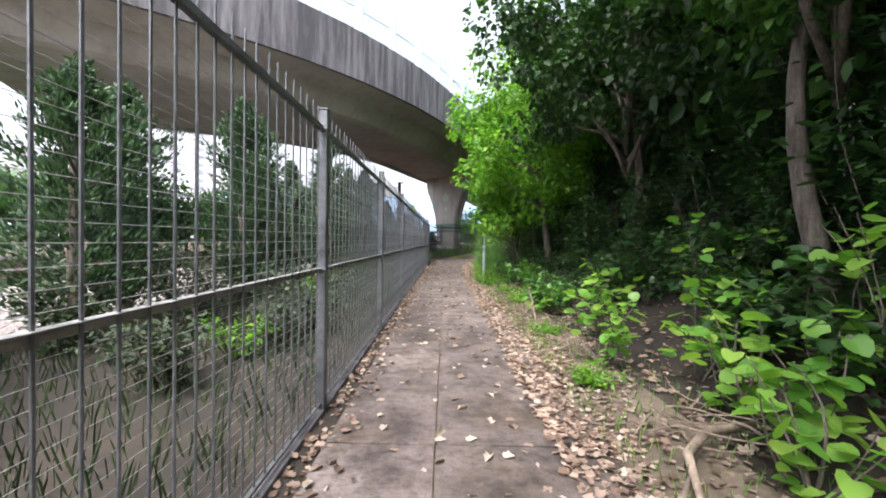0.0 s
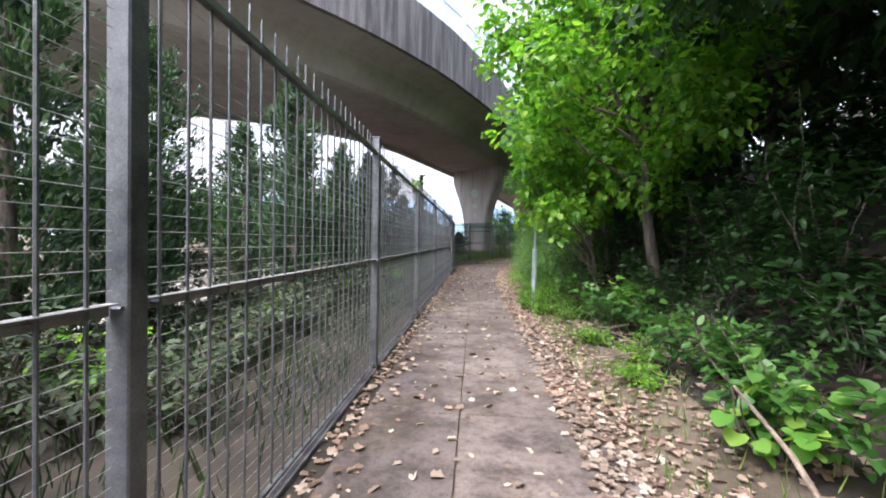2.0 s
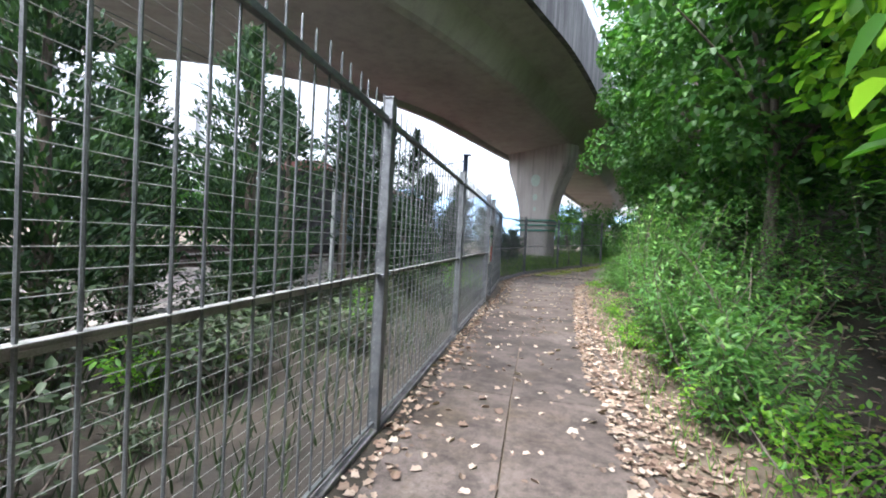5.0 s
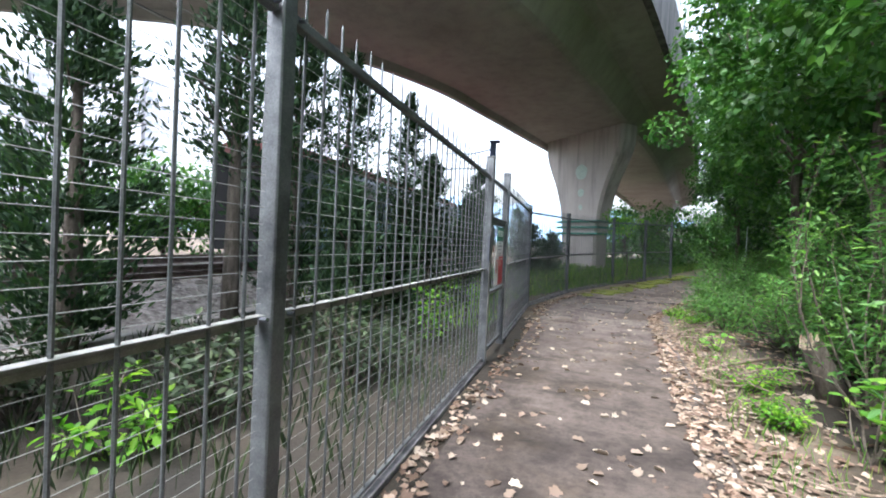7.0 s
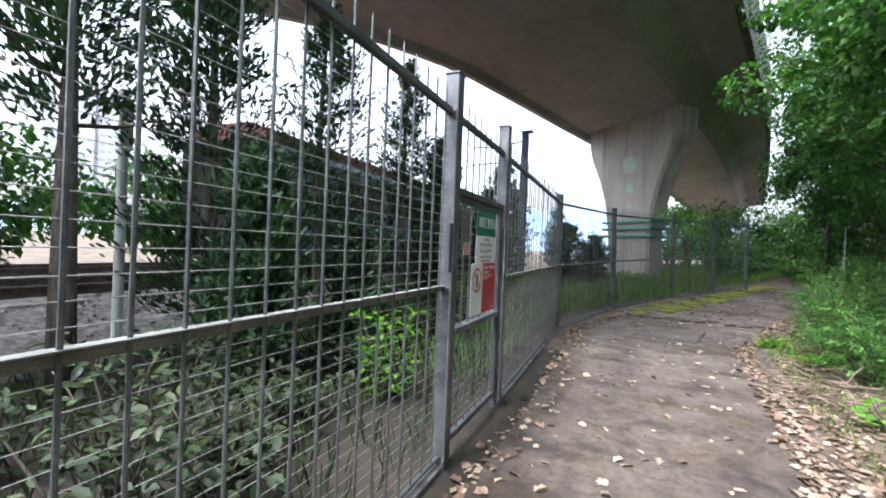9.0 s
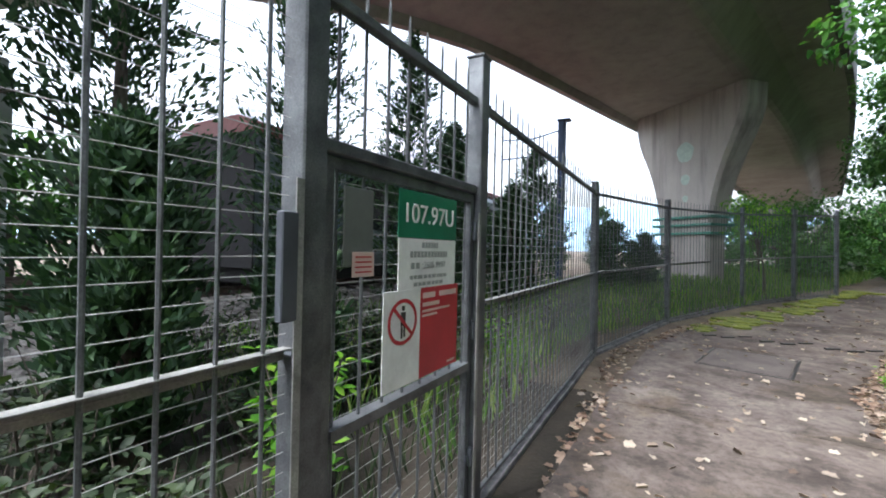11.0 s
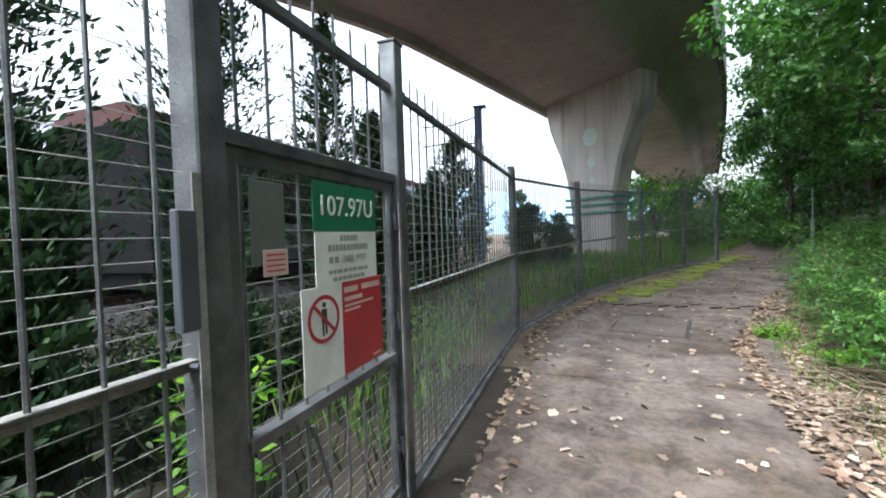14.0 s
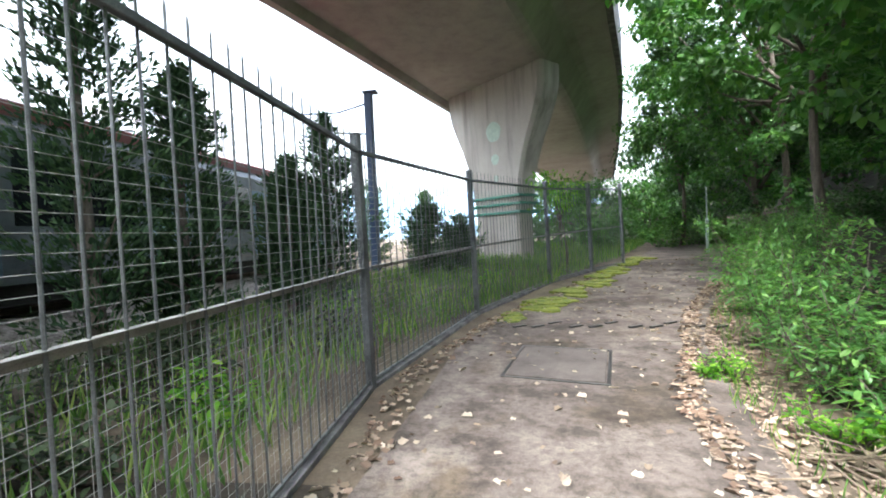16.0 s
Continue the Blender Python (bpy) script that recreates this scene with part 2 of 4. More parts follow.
# leaf outlines: half width and place along the midrib, from the stalk to near the tip; then the tip
LEAF_SHAPES = {
    "oval": (((0.2, 0.24), (0.24, 0.6)), 1.0),
    "heart": (((0.34, 0.02), (0.46, 0.24), (0.3, 0.66)), 1.0),
    "round": (((0.3, -0.04), (0.49, 0.2), (0.48, 0.56), (0.26, 0.86)), 0.98),
    "narrow": (((0.09, 0.3), (0.08, 0.65)), 1.0),
    "curled": (((0.2, 0.02), (0.36, 0.24), (0.27, 0.46), (0.38, 0.7), (0.15, 0.82)), 1.0),
    "blade": (((0.035, 0.2), (0.025, 0.7)), 1.0),
    "tuft": (((0.16, 0.35), (0.13, 0.75)), 1.0),
}


def leaves_mesh(name, at, along, up, size, material, shape="oval", fold=0.25, droop=0.15):
    """Many small folded leaves in one mesh: n base points, n ways along the midrib, n ways up, n lengths."""
    at, along, up, size = (np.asarray(v, float) for v in (at, along, up, size))
    n = len(at)
    along = along / np.maximum(np.linalg.norm(along, axis=1, keepdims=True), 1e-6)
    side = np.cross(along, up)
    side /= np.maximum(np.linalg.norm(side, axis=1, keepdims=True), 1e-6)
    nor = np.cross(side, along)
    half, tip = LEAF_SHAPES[shape]
    k = len(half)
    s = size[:, None]
    bend = fold * rng.uniform(0.2, 1.7, (n, 1))
    sag = droop * rng.uniform(0.2, 1.8, (n, 1))
    wide = rng.uniform(0.8, 1.15, (n, 1))

    def corner(w, l):
        return at + s * (l * along + w * wide * side + (bend * abs(w) - sag * l * l) * nor)
    v = np.stack([corner(0, 0.04)] + [corner(w, l) for w, l in half] + [corner(0, tip)] + [corner(-w, l) for w, l in half[::-1]], axis=1).reshape(-1, 3)
    per = 2 + 2 * k
    base = np.arange(n)[:, None] * per
    one = list(range(0, k + 2))
    two = [0] + list(range(k + 1, per))
    faces = np.concatenate([base + one, base + two], axis=1).reshape(-1, k + 2)
    me = bpy.data.meshes.new(name)
    me.vertices.add(len(v))
    me.vertices.foreach_set("co", v.ravel())
    me.loops.add(faces.size)
    me.loops.foreach_set("vertex_index", faces.ravel().astype(np.int32))
    me.polygons.add(len(faces))
    me.polygons.foreach_set("loop_start", np.arange(len(faces), dtype=np.int32) * (k + 2))
    me.polygons.foreach_set("loop_total", np.full(len(faces), k + 2, dtype=np.int32))
    me.update(calc_edges=True)
    me.materials.append(material)
    return me


rng = np.random.default_rng(7)


def unit(n):
    v = rng.normal(size=(n, 3))
    return v / np.linalg.norm(v, axis=1, keepdims=True)

# ---------------------------------------------------------------- ground and path


def right_edge(y):
    """Where the path's paved part ends on the wooded side."""
    return float(np.interp(y, [-10, 20, 24, 29.5, 33, 36, 42, 50], [2.05, 2.05, 2.35, 2.9, 4.3, 6.0, 9.0, 12.5]))


def left_edge(y):
    return float(np.interp(y, [-10, 23, 26, 30.2, 33, 36, 39, 42, 50], [0.2, 0.22, 0.42, 0.26, 1.2, 2.85, 4.45, 6.1, 9.5]))


def rise(y):
    """The path climbs a little towards the end of the fence."""
    return float(np.interp(y, [29.6, 33, 36.5, 40, 50], [0.0, 0.08, 0.2, 0.36, 0.6]))


def ground_z(x, y):
    r, l = right_edge(y), left_edge(y)
    z = -0.03 + (rise(y) if y < 60 else 0.6)
    if x > r:
        d = x - r
        z += 0.05 * min(d, 1.5) + max(0.0, d - 1.6) * 0.55
        z = min(z, 10.0)
        z += min(d, 1.0) * 0.10 * noise.noise((x * 0.9, y * 0.9, 0.3))
    elif x < l - 0.6:
        d = l - 0.6 - x
        z += min(d, 1.5) * (0.06 * noise.noise((x * 0.7, y * 0.7, 3.0)) - 0.03)
    return z


def axis(stops):
    out = []
    for a, b, step in stops:
        out += list(np.arange(a, b, step))
    return out + [stops[-1][1]]


def build_ground():
    xs = axis([(-900, -100, 100), (-100, -20, 10), (-20, -6, 2), (-6, 12, 0.3), (12, 30, 2), (30, 100, 10), (100, 900, 100)])
    ys = axis([(-900, -100, 100), (-100, -12, 8), (-12, 46, 0.35), (46, 100, 6), (100, 1000, 100)])
    bm = bmesh.new()
    grid = [[bm.verts.new((x, y, ground_z(x, y))) for x in xs] for y in ys]
    for j in range(len(ys) - 1):
        for i in range(len(xs) - 1):
            f = bm.faces.new((grid[j][i], grid[j][i + 1], grid[j + 1][i + 1], grid[j + 1][i]))
            # the shade-dark soil goes under the wood and behind the fence
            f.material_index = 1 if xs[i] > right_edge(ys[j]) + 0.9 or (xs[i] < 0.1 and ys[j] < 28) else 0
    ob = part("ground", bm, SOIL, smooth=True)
    ob.data.materials.append(SHADED_SOIL)
    tagged(ob, "bare brown soil with leaf litter beside the path", "ground", kind="structure")


build_ground()


def build_path():
    path = thing("pavement", "worn grey-brown concrete footpath strewn with dry leaves", "footpath", kind="structure")
    y = -9.0
    while y < 48:
        y1 = min(y + (3.0 if y < 20 else 7.0 if y < 28 else 3.4), 48)
        for side in ((0, 1) if y < 20 else (2,)):
            e0, e1 = [(left_edge(v), left_edge(v) + (right_edge(v) - left_edge(v)) * 0.42, right_edge(v)) for v in (y + 0.008, y1 - 0.008)]
            a0, b0 = ((e0[0], e0[1] - 0.008), (e0[1] + 0.008, e0[2]), (e0[0], e0[2]))[side]
            a1, b1 = ((e1[0], e1[1] - 0.008), (e1[1] + 0.008, e1[2]), (e1[0], e1[2]))[side]
            n = 6
            rim = []
            for i in range(n + 1):
                f = i / n
                rim.append((b0 + (b1 - b0) * f + (noise.noise((0.0, (y + f) * 2.1, 5.0)) * 0.05 if side else 0), y + 0.008 + (y1 - y - 0.016) * f))
            for i in range(n, -1, -1):
                f = i / n
                rim.append((a0 + (a1 - a0) * f, y + 0.008 + (y1 - y - 0.016) * f))
            slab = prism(rim, -0.12, 0.0)
            for v in slab.verts:
                v.co.z += rise(v.co.y)
            part("slab", slab, PATH_CONCRETE, path)
        y = y1


build_path()

# ---------------------------------------------------------------- fence
FENCE_TOP, RAIL_TOP, RAIL_MID, KERB = 2.46, 2.33, 1.18, 0.03
BAR_STEP = 0.14


def bar_mesh(name, z0, z1, r=0.0066):
    """An upright square bar with a cut, pointed top."""
    bm = bmesh.new()
    add_tube(bm, [(0, 0, z0), (0, 0, z1 - 0.03), (0.0, 0, z1)], [r, r, r * 0.35], 6)
    return data_of(name, bm, STEEL)


BOLT = data_of("bolt", tube([(0, 0, 0), (0.03, 0, 0)], 0.009, 6), DARK_STEEL)
BAR = bar_mesh("bar", KERB, FENCE_TOP + 0.03)
POST = data_of("post", add_box(box(-0.04, -0.04, -0.15, 0.04, 0.04, FENCE_TOP + 0.03, 0.006), -0.046, -0.046, FENCE_TOP + 0.03, 0.046, 0.046, FENCE_TOP + 0.045, 0.004), STEEL)


def fence_panel(p, q, first=True, bars=True, lo=KERB, post_end=False, close=False):
    """One bay from post to post: post, kerb, three rails, upright bars, and the welded wires behind them."""
    p, q = Vector((*p, 0)), Vector((*q, 0))
    length = (q - p).length
    turn = math.degrees(math.atan2(-(q - p).x, (q - p).y))
    bay = thing("fence_panel", "grey galvanised steel bar fence panel backed with wire mesh", "fence", pose(p.x, p.y, rise(p.y), math.degrees(math.atan2(rise(q.y) - rise(p.y), length)), 0, turn), "railway fence")
    if first:
        shared("post", POST, bay, pose(0, 0, 0))
    if post_end:
        shared("post", POST, bay, pose(0, length, 0))
    a, b = 0.045, length - 0.045
    part("top_rail", box(-0.022, a, RAIL_TOP - 0.02, 0.022, b, RAIL_TOP + 0.02, 0.004), STEEL, bay)
    # Paler metal than the other rails puts skylight on its top into the colour.
    part("middle_rail", add_box(box(-0.024, a, RAIL_MID + 0.006, 0.014, b, RAIL_MID + 0.011, 0.001), -0.024, a, RAIL_MID - 0.03, -0.019, b, RAIL_MID + 0.005, 0.001), WIRE, bay)
    part("bottom_rail", box(-0.014, a, lo + 0.012, 0.014, b, lo + 0.034, 0.003), STEEL, bay)
    for z in (RAIL_TOP, RAIL_MID):
        for yy in (a + 0.03, b - 0.03):
            shared("bolt", BOLT, bay, pose(0.02, yy, z))
    if lo == KERB:
        part("kerb", box(-0.05, -0.04, -0.12, 0.04, length - 0.04, 0.012, 0.008), FASCIA, bay, "low dirty concrete kerb under the fence")
    n = max(2, round(length / BAR_STEP))
    if bars:
        for i in range(1, n):
            shared("bar", BAR, bay, pose(0.0, length * i / n, 0, rz=random.uniform(-20, 20), ry=random.uniform(-0.15, 0.15)))
    bm = bmesh.new()
    z = lo + 0.06
    while z < RAIL_TOP - 0.01:
        dz = random.uniform(-0.003, 0.003)
        add_tube(bm, [(-0.012, a, z + dz), (-0.014, (a + b) / 2, z + random.uniform(-0.004, 0.004)), (-0.012, b, z - dz)], 0.0014, 4)
        z += WIRE_STEP
    if close:
        for k in range(1, int(length / WIRE_STEP)):
            add_tube(bm, [(-0.015, k * WIRE_STEP, lo + 0.05), (-0.015, k * WIRE_STEP, RAIL_MID)], 0.0011, 4)
    part("wire_mesh", bm, WIRE, bay, "fine welded wire mesh", kind="stuff")
    return bay


WIRE_STEP = 0.06
POSTS = [-6.4, -3.1, 0.25, 3.6, 6.82, 10.15, 13.5, 16.95, 20.37, 24.33]
for y0, y1 in zip(POSTS, POSTS[1:]):
    fence_panel((0, y0), (0, y1))
CURVE = [(0.0, 25.6), (-0.08, 29.9), (0.77, 33.3), (2.38, 36.75), (3.75, 38.6), (4.96, 39.9)]
for k, (c0, c1) in enumerate(zip(CURVE, CURVE[1:])):
    fence_panel(c0, c1, post_end=(k == len(CURVE) - 2), close=(k == 0))

# ---------------------------------------------------------------- viaduct
SOFFIT = 7.9
CENTRE = [(-24.0, 12.5), (-17.0, 15.6), (-12.0, 18.9), (-8.2, 22.7), (-5.4, 26.9), (-3.5, 31.0), (-2.1, 34.6), (0.5, 43.2), (3.5, 53.5), (7.8, 71.6), (13.5, 97.0), (20.0, 125.0)]


def deck_line():
    """The viaduct's centre line every metre, as points with their headings: a bend that runs out over the pier."""
    fine = []
    pts = [Vector(q) for q in CENTRE]
    for i in range(1, len(pts) - 2):
        p0, p1, p2, p3 = pts[i - 1:i + 3]
        for k in range(40):
            u = k / 40
            fine.append(0.5 * (2 * p1 + (p2 - p0) * u + (2 * p0 - 5 * p1 + 4 * p2 - p3) * u * u + (3 * p1 - p0 - 3 * p2 + p3) * u ** 3))
    even = [fine[0]]
    for q in fine:
        if (q - even[-1]).length >= 1.0:
            even.append(q)
    out = []
    for i, q in enumerate(even):
        d = even[min(i + 2, len(even) - 1)] - even[max(i - 2, 0)]
        out.append((q.x, q.y, math.degrees(math.atan2(d.x, d.y))))
    return out


DECK = deck_line()


def sweep(profile, closed=True, z_of=None):
    """A cross-section in (offset to the wooded side, height) drawn along the viaduct's centre line; the deck widens towards the bend."""
    bm = bmesh.new()
    rings = []
    for x, y, h in DECK:
        c, s = math.cos(radians(h)), math.sin(radians(h))
        wide = float(np.interp(y, [18, 22.7, 26.9, 31, 35], [8.5, 6.2, 2.8, 0.7, 0.0]))
        ring = []
        for o, z in profile:
            if o < 0:
                o, z = o - wide, z + 0.08 * wide
            ring.append(bm.verts.new((x + o * c, y - o * s, z)))
        rings.append(ring)
    n = len(profile)
    for r0, r1 in zip(rings, rings[1:]):
        for k in range(n if closed else n - 1):
            bm.faces.new((r0[k], r0[(k + 1) % n], r1[(k + 1) % n], r1[k]))
    if closed:
        bm.faces.new(rings[0])
        bm.faces.new(rings[-1][::-1])
    bmesh.ops.recalc_face_normals(bm, faces=bm.faces)
    return bm


viaduct = thing("viaduct", "weathered grey concrete viaduct with stained parapet and clear noise barrier", "viaduct")
S = SOFFIT
part("box_girder", sweep([(-2.6, S - 0.25), (-2.45, S), (2.25, S), (2.5, S + 0.03), (2.7, S + 0.14), (3.3, S + 1.0), (3.65, S + 1.15), (4.85, S + 1.3), (4.85, S + 2.0), (-4.7, S + 2.0), (-4.7, S + 1.8), (-3.9, S + 1.6), (-3.5, S + 1.35), (-2.85, S - 0.25)]), GIRDER, viaduct)
part("parapet", sweep([(4.853, S + 1.2), (5.104, S + 1.17), (5.104, S + 3.5), (4.90, S + 3.5)]), FASCIA, viaduct, "rain-streaked dark parapet")
part("parapet", sweep([(-4.704, S + 2.003), (-4.45, S + 2.003), (-4.50, S + 3.0), (-4.704, S + 3.0)]), FASCIA, viaduct, "rain-streaked dark parapet")


def pier(px, py, ph, base=-0.2):
    """A flared column: a narrow shaft that widens in a curve to the girder's full width."""
    ob = thing("viaduct_pier", "flared concrete viaduct pier with green painted rings", "pier", pose(px, py, 0, 0, 0, -ph))
    bm = bmesh.new()
    rings = []
    for z, hw, hd in ((base, 1.28, 0.5), (2.3, 1.28, 0.5), (3.3, 1.42, 0.52), (3.9, 1.53, 0.53), (4.6, 1.74, 0.55), (5.3, 2.02, 0.57), (6.0, 2.36, 0.6), (6.6, 2.62, 0.62), (7.1, 2.74, 0.63), (SOFFIT + 0.02, 2.76, 0.64)):
        ch = 0.1 + 0.02 * hw
        ring = []
        for sx, sy in ((-1, -1), (1, -1), (1, 1), (-1, 1)):
            c1, c2 = (sx * (hw - ch), sy * hd), (sx * hw, sy * (hd - ch))
            if sx * sy > 0:
                ring += [c1, c2] if sy > 0 else [c2, c1]
            else:
                ring += [c1, c2] if sy < 0 else [c2, c1]
        ang = sorted(ring, key=lambda v: math.atan2(v[1] / hd, v[0] / hw))
        rings.append([bm.verts.new((a, b, z)) for a, b in ang])
    for r0, r1 in zip(rings, rings[1:]):
        for k in range(8):
            bm.faces.new((r0[k], r0[(k + 1) % 8], r1[(k + 1) % 8], r1[k]))
    bm.faces.new(rings[-1])
    part("shaft", bm, CONCRETE, ob)
    for z in (2.33, 2.68, 3.0):
        part("ring", box(-1.5, -0.64, z - 0.055, 1.5, 0.64, z + 0.055, 0.02), GREEN_PAINT, ob, "green painted ledge")
    patch = plain("faded_green_paint", (0.35, 0.43, 0.38), 0.85)
    for z, r, hd in ((5.75, 0.42, 0.588), (4.6, 0.22, 0.55), (3.8, 0.14, 0.528)):
        rim = [(r * math.cos(a) * (1 + 0.06 * math.sin(5 * a)), r * math.sin(a)) for a in np.linspace(0, math.tau, 25)[:-1]]
        disc = part("paint_patch", prism(rim, -0.03, 0.012), patch, ob, "faded green round paint patch")
        disc.matrix_basis = pose(0.15, -hd, z, 94, 0, 0)
    return ob


pier(1.3, 44.6, 43.5)

# noise barrier and far piers of the viaduct
GLASS, gt, gp = nodes_of("hazy_barrier_glass")
gp.inputs["Base Color"].default_value = (0.78, 0.9, 0.92, 1)
gp.inputs["Roughness"].default_value = 0.25
gp.inputs["Transmission Weight"].default_value = 0.75


def barrier():
    wall = thing("noise_barrier", "clear panelled noise barrier on the viaduct parapet", "barrier")
    pane = data_of("pane", box(-0.012, 0.05, 0.05, 0.012, 1.93, 2.0, 0.003), GLASS)
    bar = data_of("barrier_post", box(-0.05, -0.04, 0.0, 0.05, 0.04, 2.15, 0.005), PALE_PAINT)
    rail = data_of("barrier_rail", box(-0.03, 0.045, 1.02, 0.03, 1.935, 1.07, 0.004), PALE_PAINT)
    for x, y, h in DECK[4:64:2]:
        c, s = math.cos(radians(h)), math.sin(radians(h))
        m = pose(x + 5.0 * c, y - 5.0 * s, SOFFIT + 3.5, 0, 0, -h)
        shared("pane", pane, wall, m)
        shared("barrier_post", bar, wall, m)
        shared("barrier_rail", rail, wall, m)


barrier()
x2, y2, h2 = min(DECK, key=lambda q: abs(q[1] - 84.0))
pier(x2, y2, h2 + 20)

# ---------------------------------------------------------------- gate and signs


def letters(name, text, size, material, parent, m, deep=0.0015):
    cu = bpy.data.curves.new(name, "FONT")
    cu.body, cu.size, cu.extrude = text, size, deep
    cu.align_x, cu.align_y = "CENTER", "CENTER"
    tmp = bpy.data.objects.new(name, cu)
    scene.collection.objects.link(tmp)
    me = bpy.data.meshes.new_from_object(tmp.evaluated_get(bpy.context.evaluated_depsgraph_get()))
    bpy.data.objects.remove(tmp)
    me.materials.clear()
    me.materials.append(material)
    ob = new(name, me)
    ob.parent = parent
    ob.matrix_basis = m
    return ob


def facing(y, z, x=0.0):
    """On a board of the fence, facing the path: text runs along the fence."""
    return pose(x, y, z, 90, 0, 90)


LOCK_GREY = plain("dull_lock_grey", (0.12, 0.135, 0.125), 0.6)


def gate():
    y0, y1, top = 24.33, 25.6, 1.80
    g = thing("gate", "grey steel railway access gate with wire mesh and signs", "gate")
    for y in (y0, y1):
        part("gate_post", add_box(box(-0.05, y - 0.05, -0.15, 0.05, y + 0.05, FENCE_TOP + 0.12, 0.006), -0.056, y - 0.056, FENCE_TOP + 0.12, 0.056, y + 0.056, FENCE_TOP + 0.135, 0.004), STEEL, g)
        part("edge_strip", box(0.052, y - 0.02 - 0.06, 0.05, 0.058, y - 0.02 - 0.03, 1.7, 0.001), WIRE, g)
    part("top_rail", box(-0.022, y0 + 0.052, RAIL_TOP - 0.02, 0.022, y1 - 0.052, RAIL_TOP + 0.02, 0.004), STEEL, g)
    part("header", box(-0.03, y0 + 0.052, top + 0.01, 0.03, y1 - 0.052, top + 0.055, 0.004), STEEL, g)
    leaf = part("gate_leaf", add_box(add_box(add_box(add_box(add_box(bmesh.new(), -0.02, y0 + 0.07, 0.1, 0.02, y0 + 0.11, top), -0.02, y1 - 0.11, 0.1, 0.02, y1 - 0.07, top), -0.02, y0 + 0.11, top - 0.04, 0.02, y1 - 0.11, top), -0.03, y0 + 0.11, 0.84, 0.03, y1 - 0.11, 0.88), -0.02, y0 + 0.11, 0.1, 0.02, y1 - 0.11, 0.14), STEEL, g)
    n = round((y1 - y0) / BAR_STEP)
    low = bar_mesh("gate_bar", 0.12, top - 0.02)
    high = bar_mesh("upper_bar", top + 0.03, FENCE_TOP + 0.03)
    for i in range(1, n):
        y = y0 + (y1 - y0) * i / n
        shared("upper_bar", high, g, pose(0, y, 0))
        if y0 + 0.13 < y < y1 - 0.13:
            shared("gate_bar", low, g, pose(0, y, 0))
    bm = bmesh.new()
    z = 0.17
    while z < RAIL_TOP:
        add_tube(bm, [(-0.024, y0 + 0.06, z), (-0.024, y1 - 0.06, z + random.uniform(-0.003, 0.003))], 0.0014, 4)
        z += WIRE_STEP
    part("wire_mesh", bm, WIRE, g, "fine welded wire mesh", kind="stuff")
    for z in (0.35, 1.05, 1.6):
        part("hinge", tube([(0.03, y1 - 0.075, z - 0.05), (0.03, y1 - 0.075, z + 0.05)], 0.014, 8), DARK_STEEL, g)
        part("hinge_plate", box(0.022, y1 - 0.12, z - 0.02, 0.028, y1 - 0.05, z + 0.02), DARK_STEEL, g)
    part("lock_plate", box(0.022, y0 + 0.15, 1.43, 0.03, y0 + 0.31, 1.71, 0.003), LOCK_GREY, g, "grey metal lock plate")
    part("lock_box", box(0.03, y0 - 0.13, 1.28, 0.06, y0 - 0.07, 1.6, 0.004), DARK_STEEL, g)
    part("brace", tube([(0.03, y0 + 0.42, 0.8), (0.03, y0 + 0.52, 0.5)], 0.008, 6), STEEL, g)
    part("brace", tube([(0.03, y0 + 0.52, 0.5), (0.03, y0 + 0.12, 0.4)], 0.008, 6), STEEL, g)

    s = thing("number_sign", "green metal sign reading 107.97U on the gate", "sign")
    part("board", box(0.033, 24.79, 1.478, 0.037, 25.29, 1.70, 0.001), SIGN_GREEN, s)
    letters("number", "107.97U", 0.13, SIGN_WHITE, s, facing(25.04, 1.59, 0.0385))
    s = thing("access_sign", "white metal notice with grey writing on the gate", "sign")
    part("board", box(0.033, 24.795, 1.215, 0.037, 25.285, 1.475, 0.001), SIGN_WHITE, s)
    mid = 25.04
    for z, w, h in ((1.445, 0.14, 0.028), (1.40, 0.32, 0.03), (1.29, 0.32, 0.018), (1.255, 0.26, 0.018)):
        y = mid - w / 2
        while y < mid + w / 2:
            step = h * random.uniform(0.8, 1.1) if h > 0.02 else random.uniform(0.02, 0.05)
            part("writing_bar", box(0.0372, y, z - h / 2, 0.0378, min(y + step * 0.8, mid + w / 2), z + h / 2), SIGN_GREY, s)
            y += step
    letters("phone_number", ":2605 9997", 0.046, SIGN_GREY, s, facing(25.08, 1.345, 0.0385), 0.0008)
    for y in (24.94, 24.90):
        part("writing_bar", box(0.0372, y - 0.014, 1.33, 0.0378, y + 0.014, 1.36), SIGN_GREY, s)
    s = thing("warning_sign", "white and red no-entry sign with crossed walker symbol", "sign")
    part("white_board", box(0.034, 24.70, 0.79, 0.038, 24.968, 1.235, 0.001), SIGN_WHITE, s)
    part("red_board", box(0.034, 24.97, 0.79, 0.038, 25.32, 1.235, 0.001), SIGN_RED, s)
    c = (24.835, 1.09)
    bm = bmesh.new()
    ro, ri, steps = 0.106, 0.088, 40
    rings = [[bm.verts.new((0.0392, c[0] + r * math.cos(k * math.tau / steps), c[1] + r * math.sin(k * math.tau / steps))) for k in range(steps)] for r in (ri, ro)]
    for k in range(steps):
        bm.faces.new((rings[0][k], rings[0][(k + 1) % steps], rings[1][(k + 1) % steps], rings[1][k]))
    part("red_ring", bm, SIGN_RED, s)
    part("slash", box(-0.0005, -0.09, -0.008, 0.0005, 0.09, 0.008, 0, pose(0.0404, c[0], c[1], -45)), SIGN_RED, s)
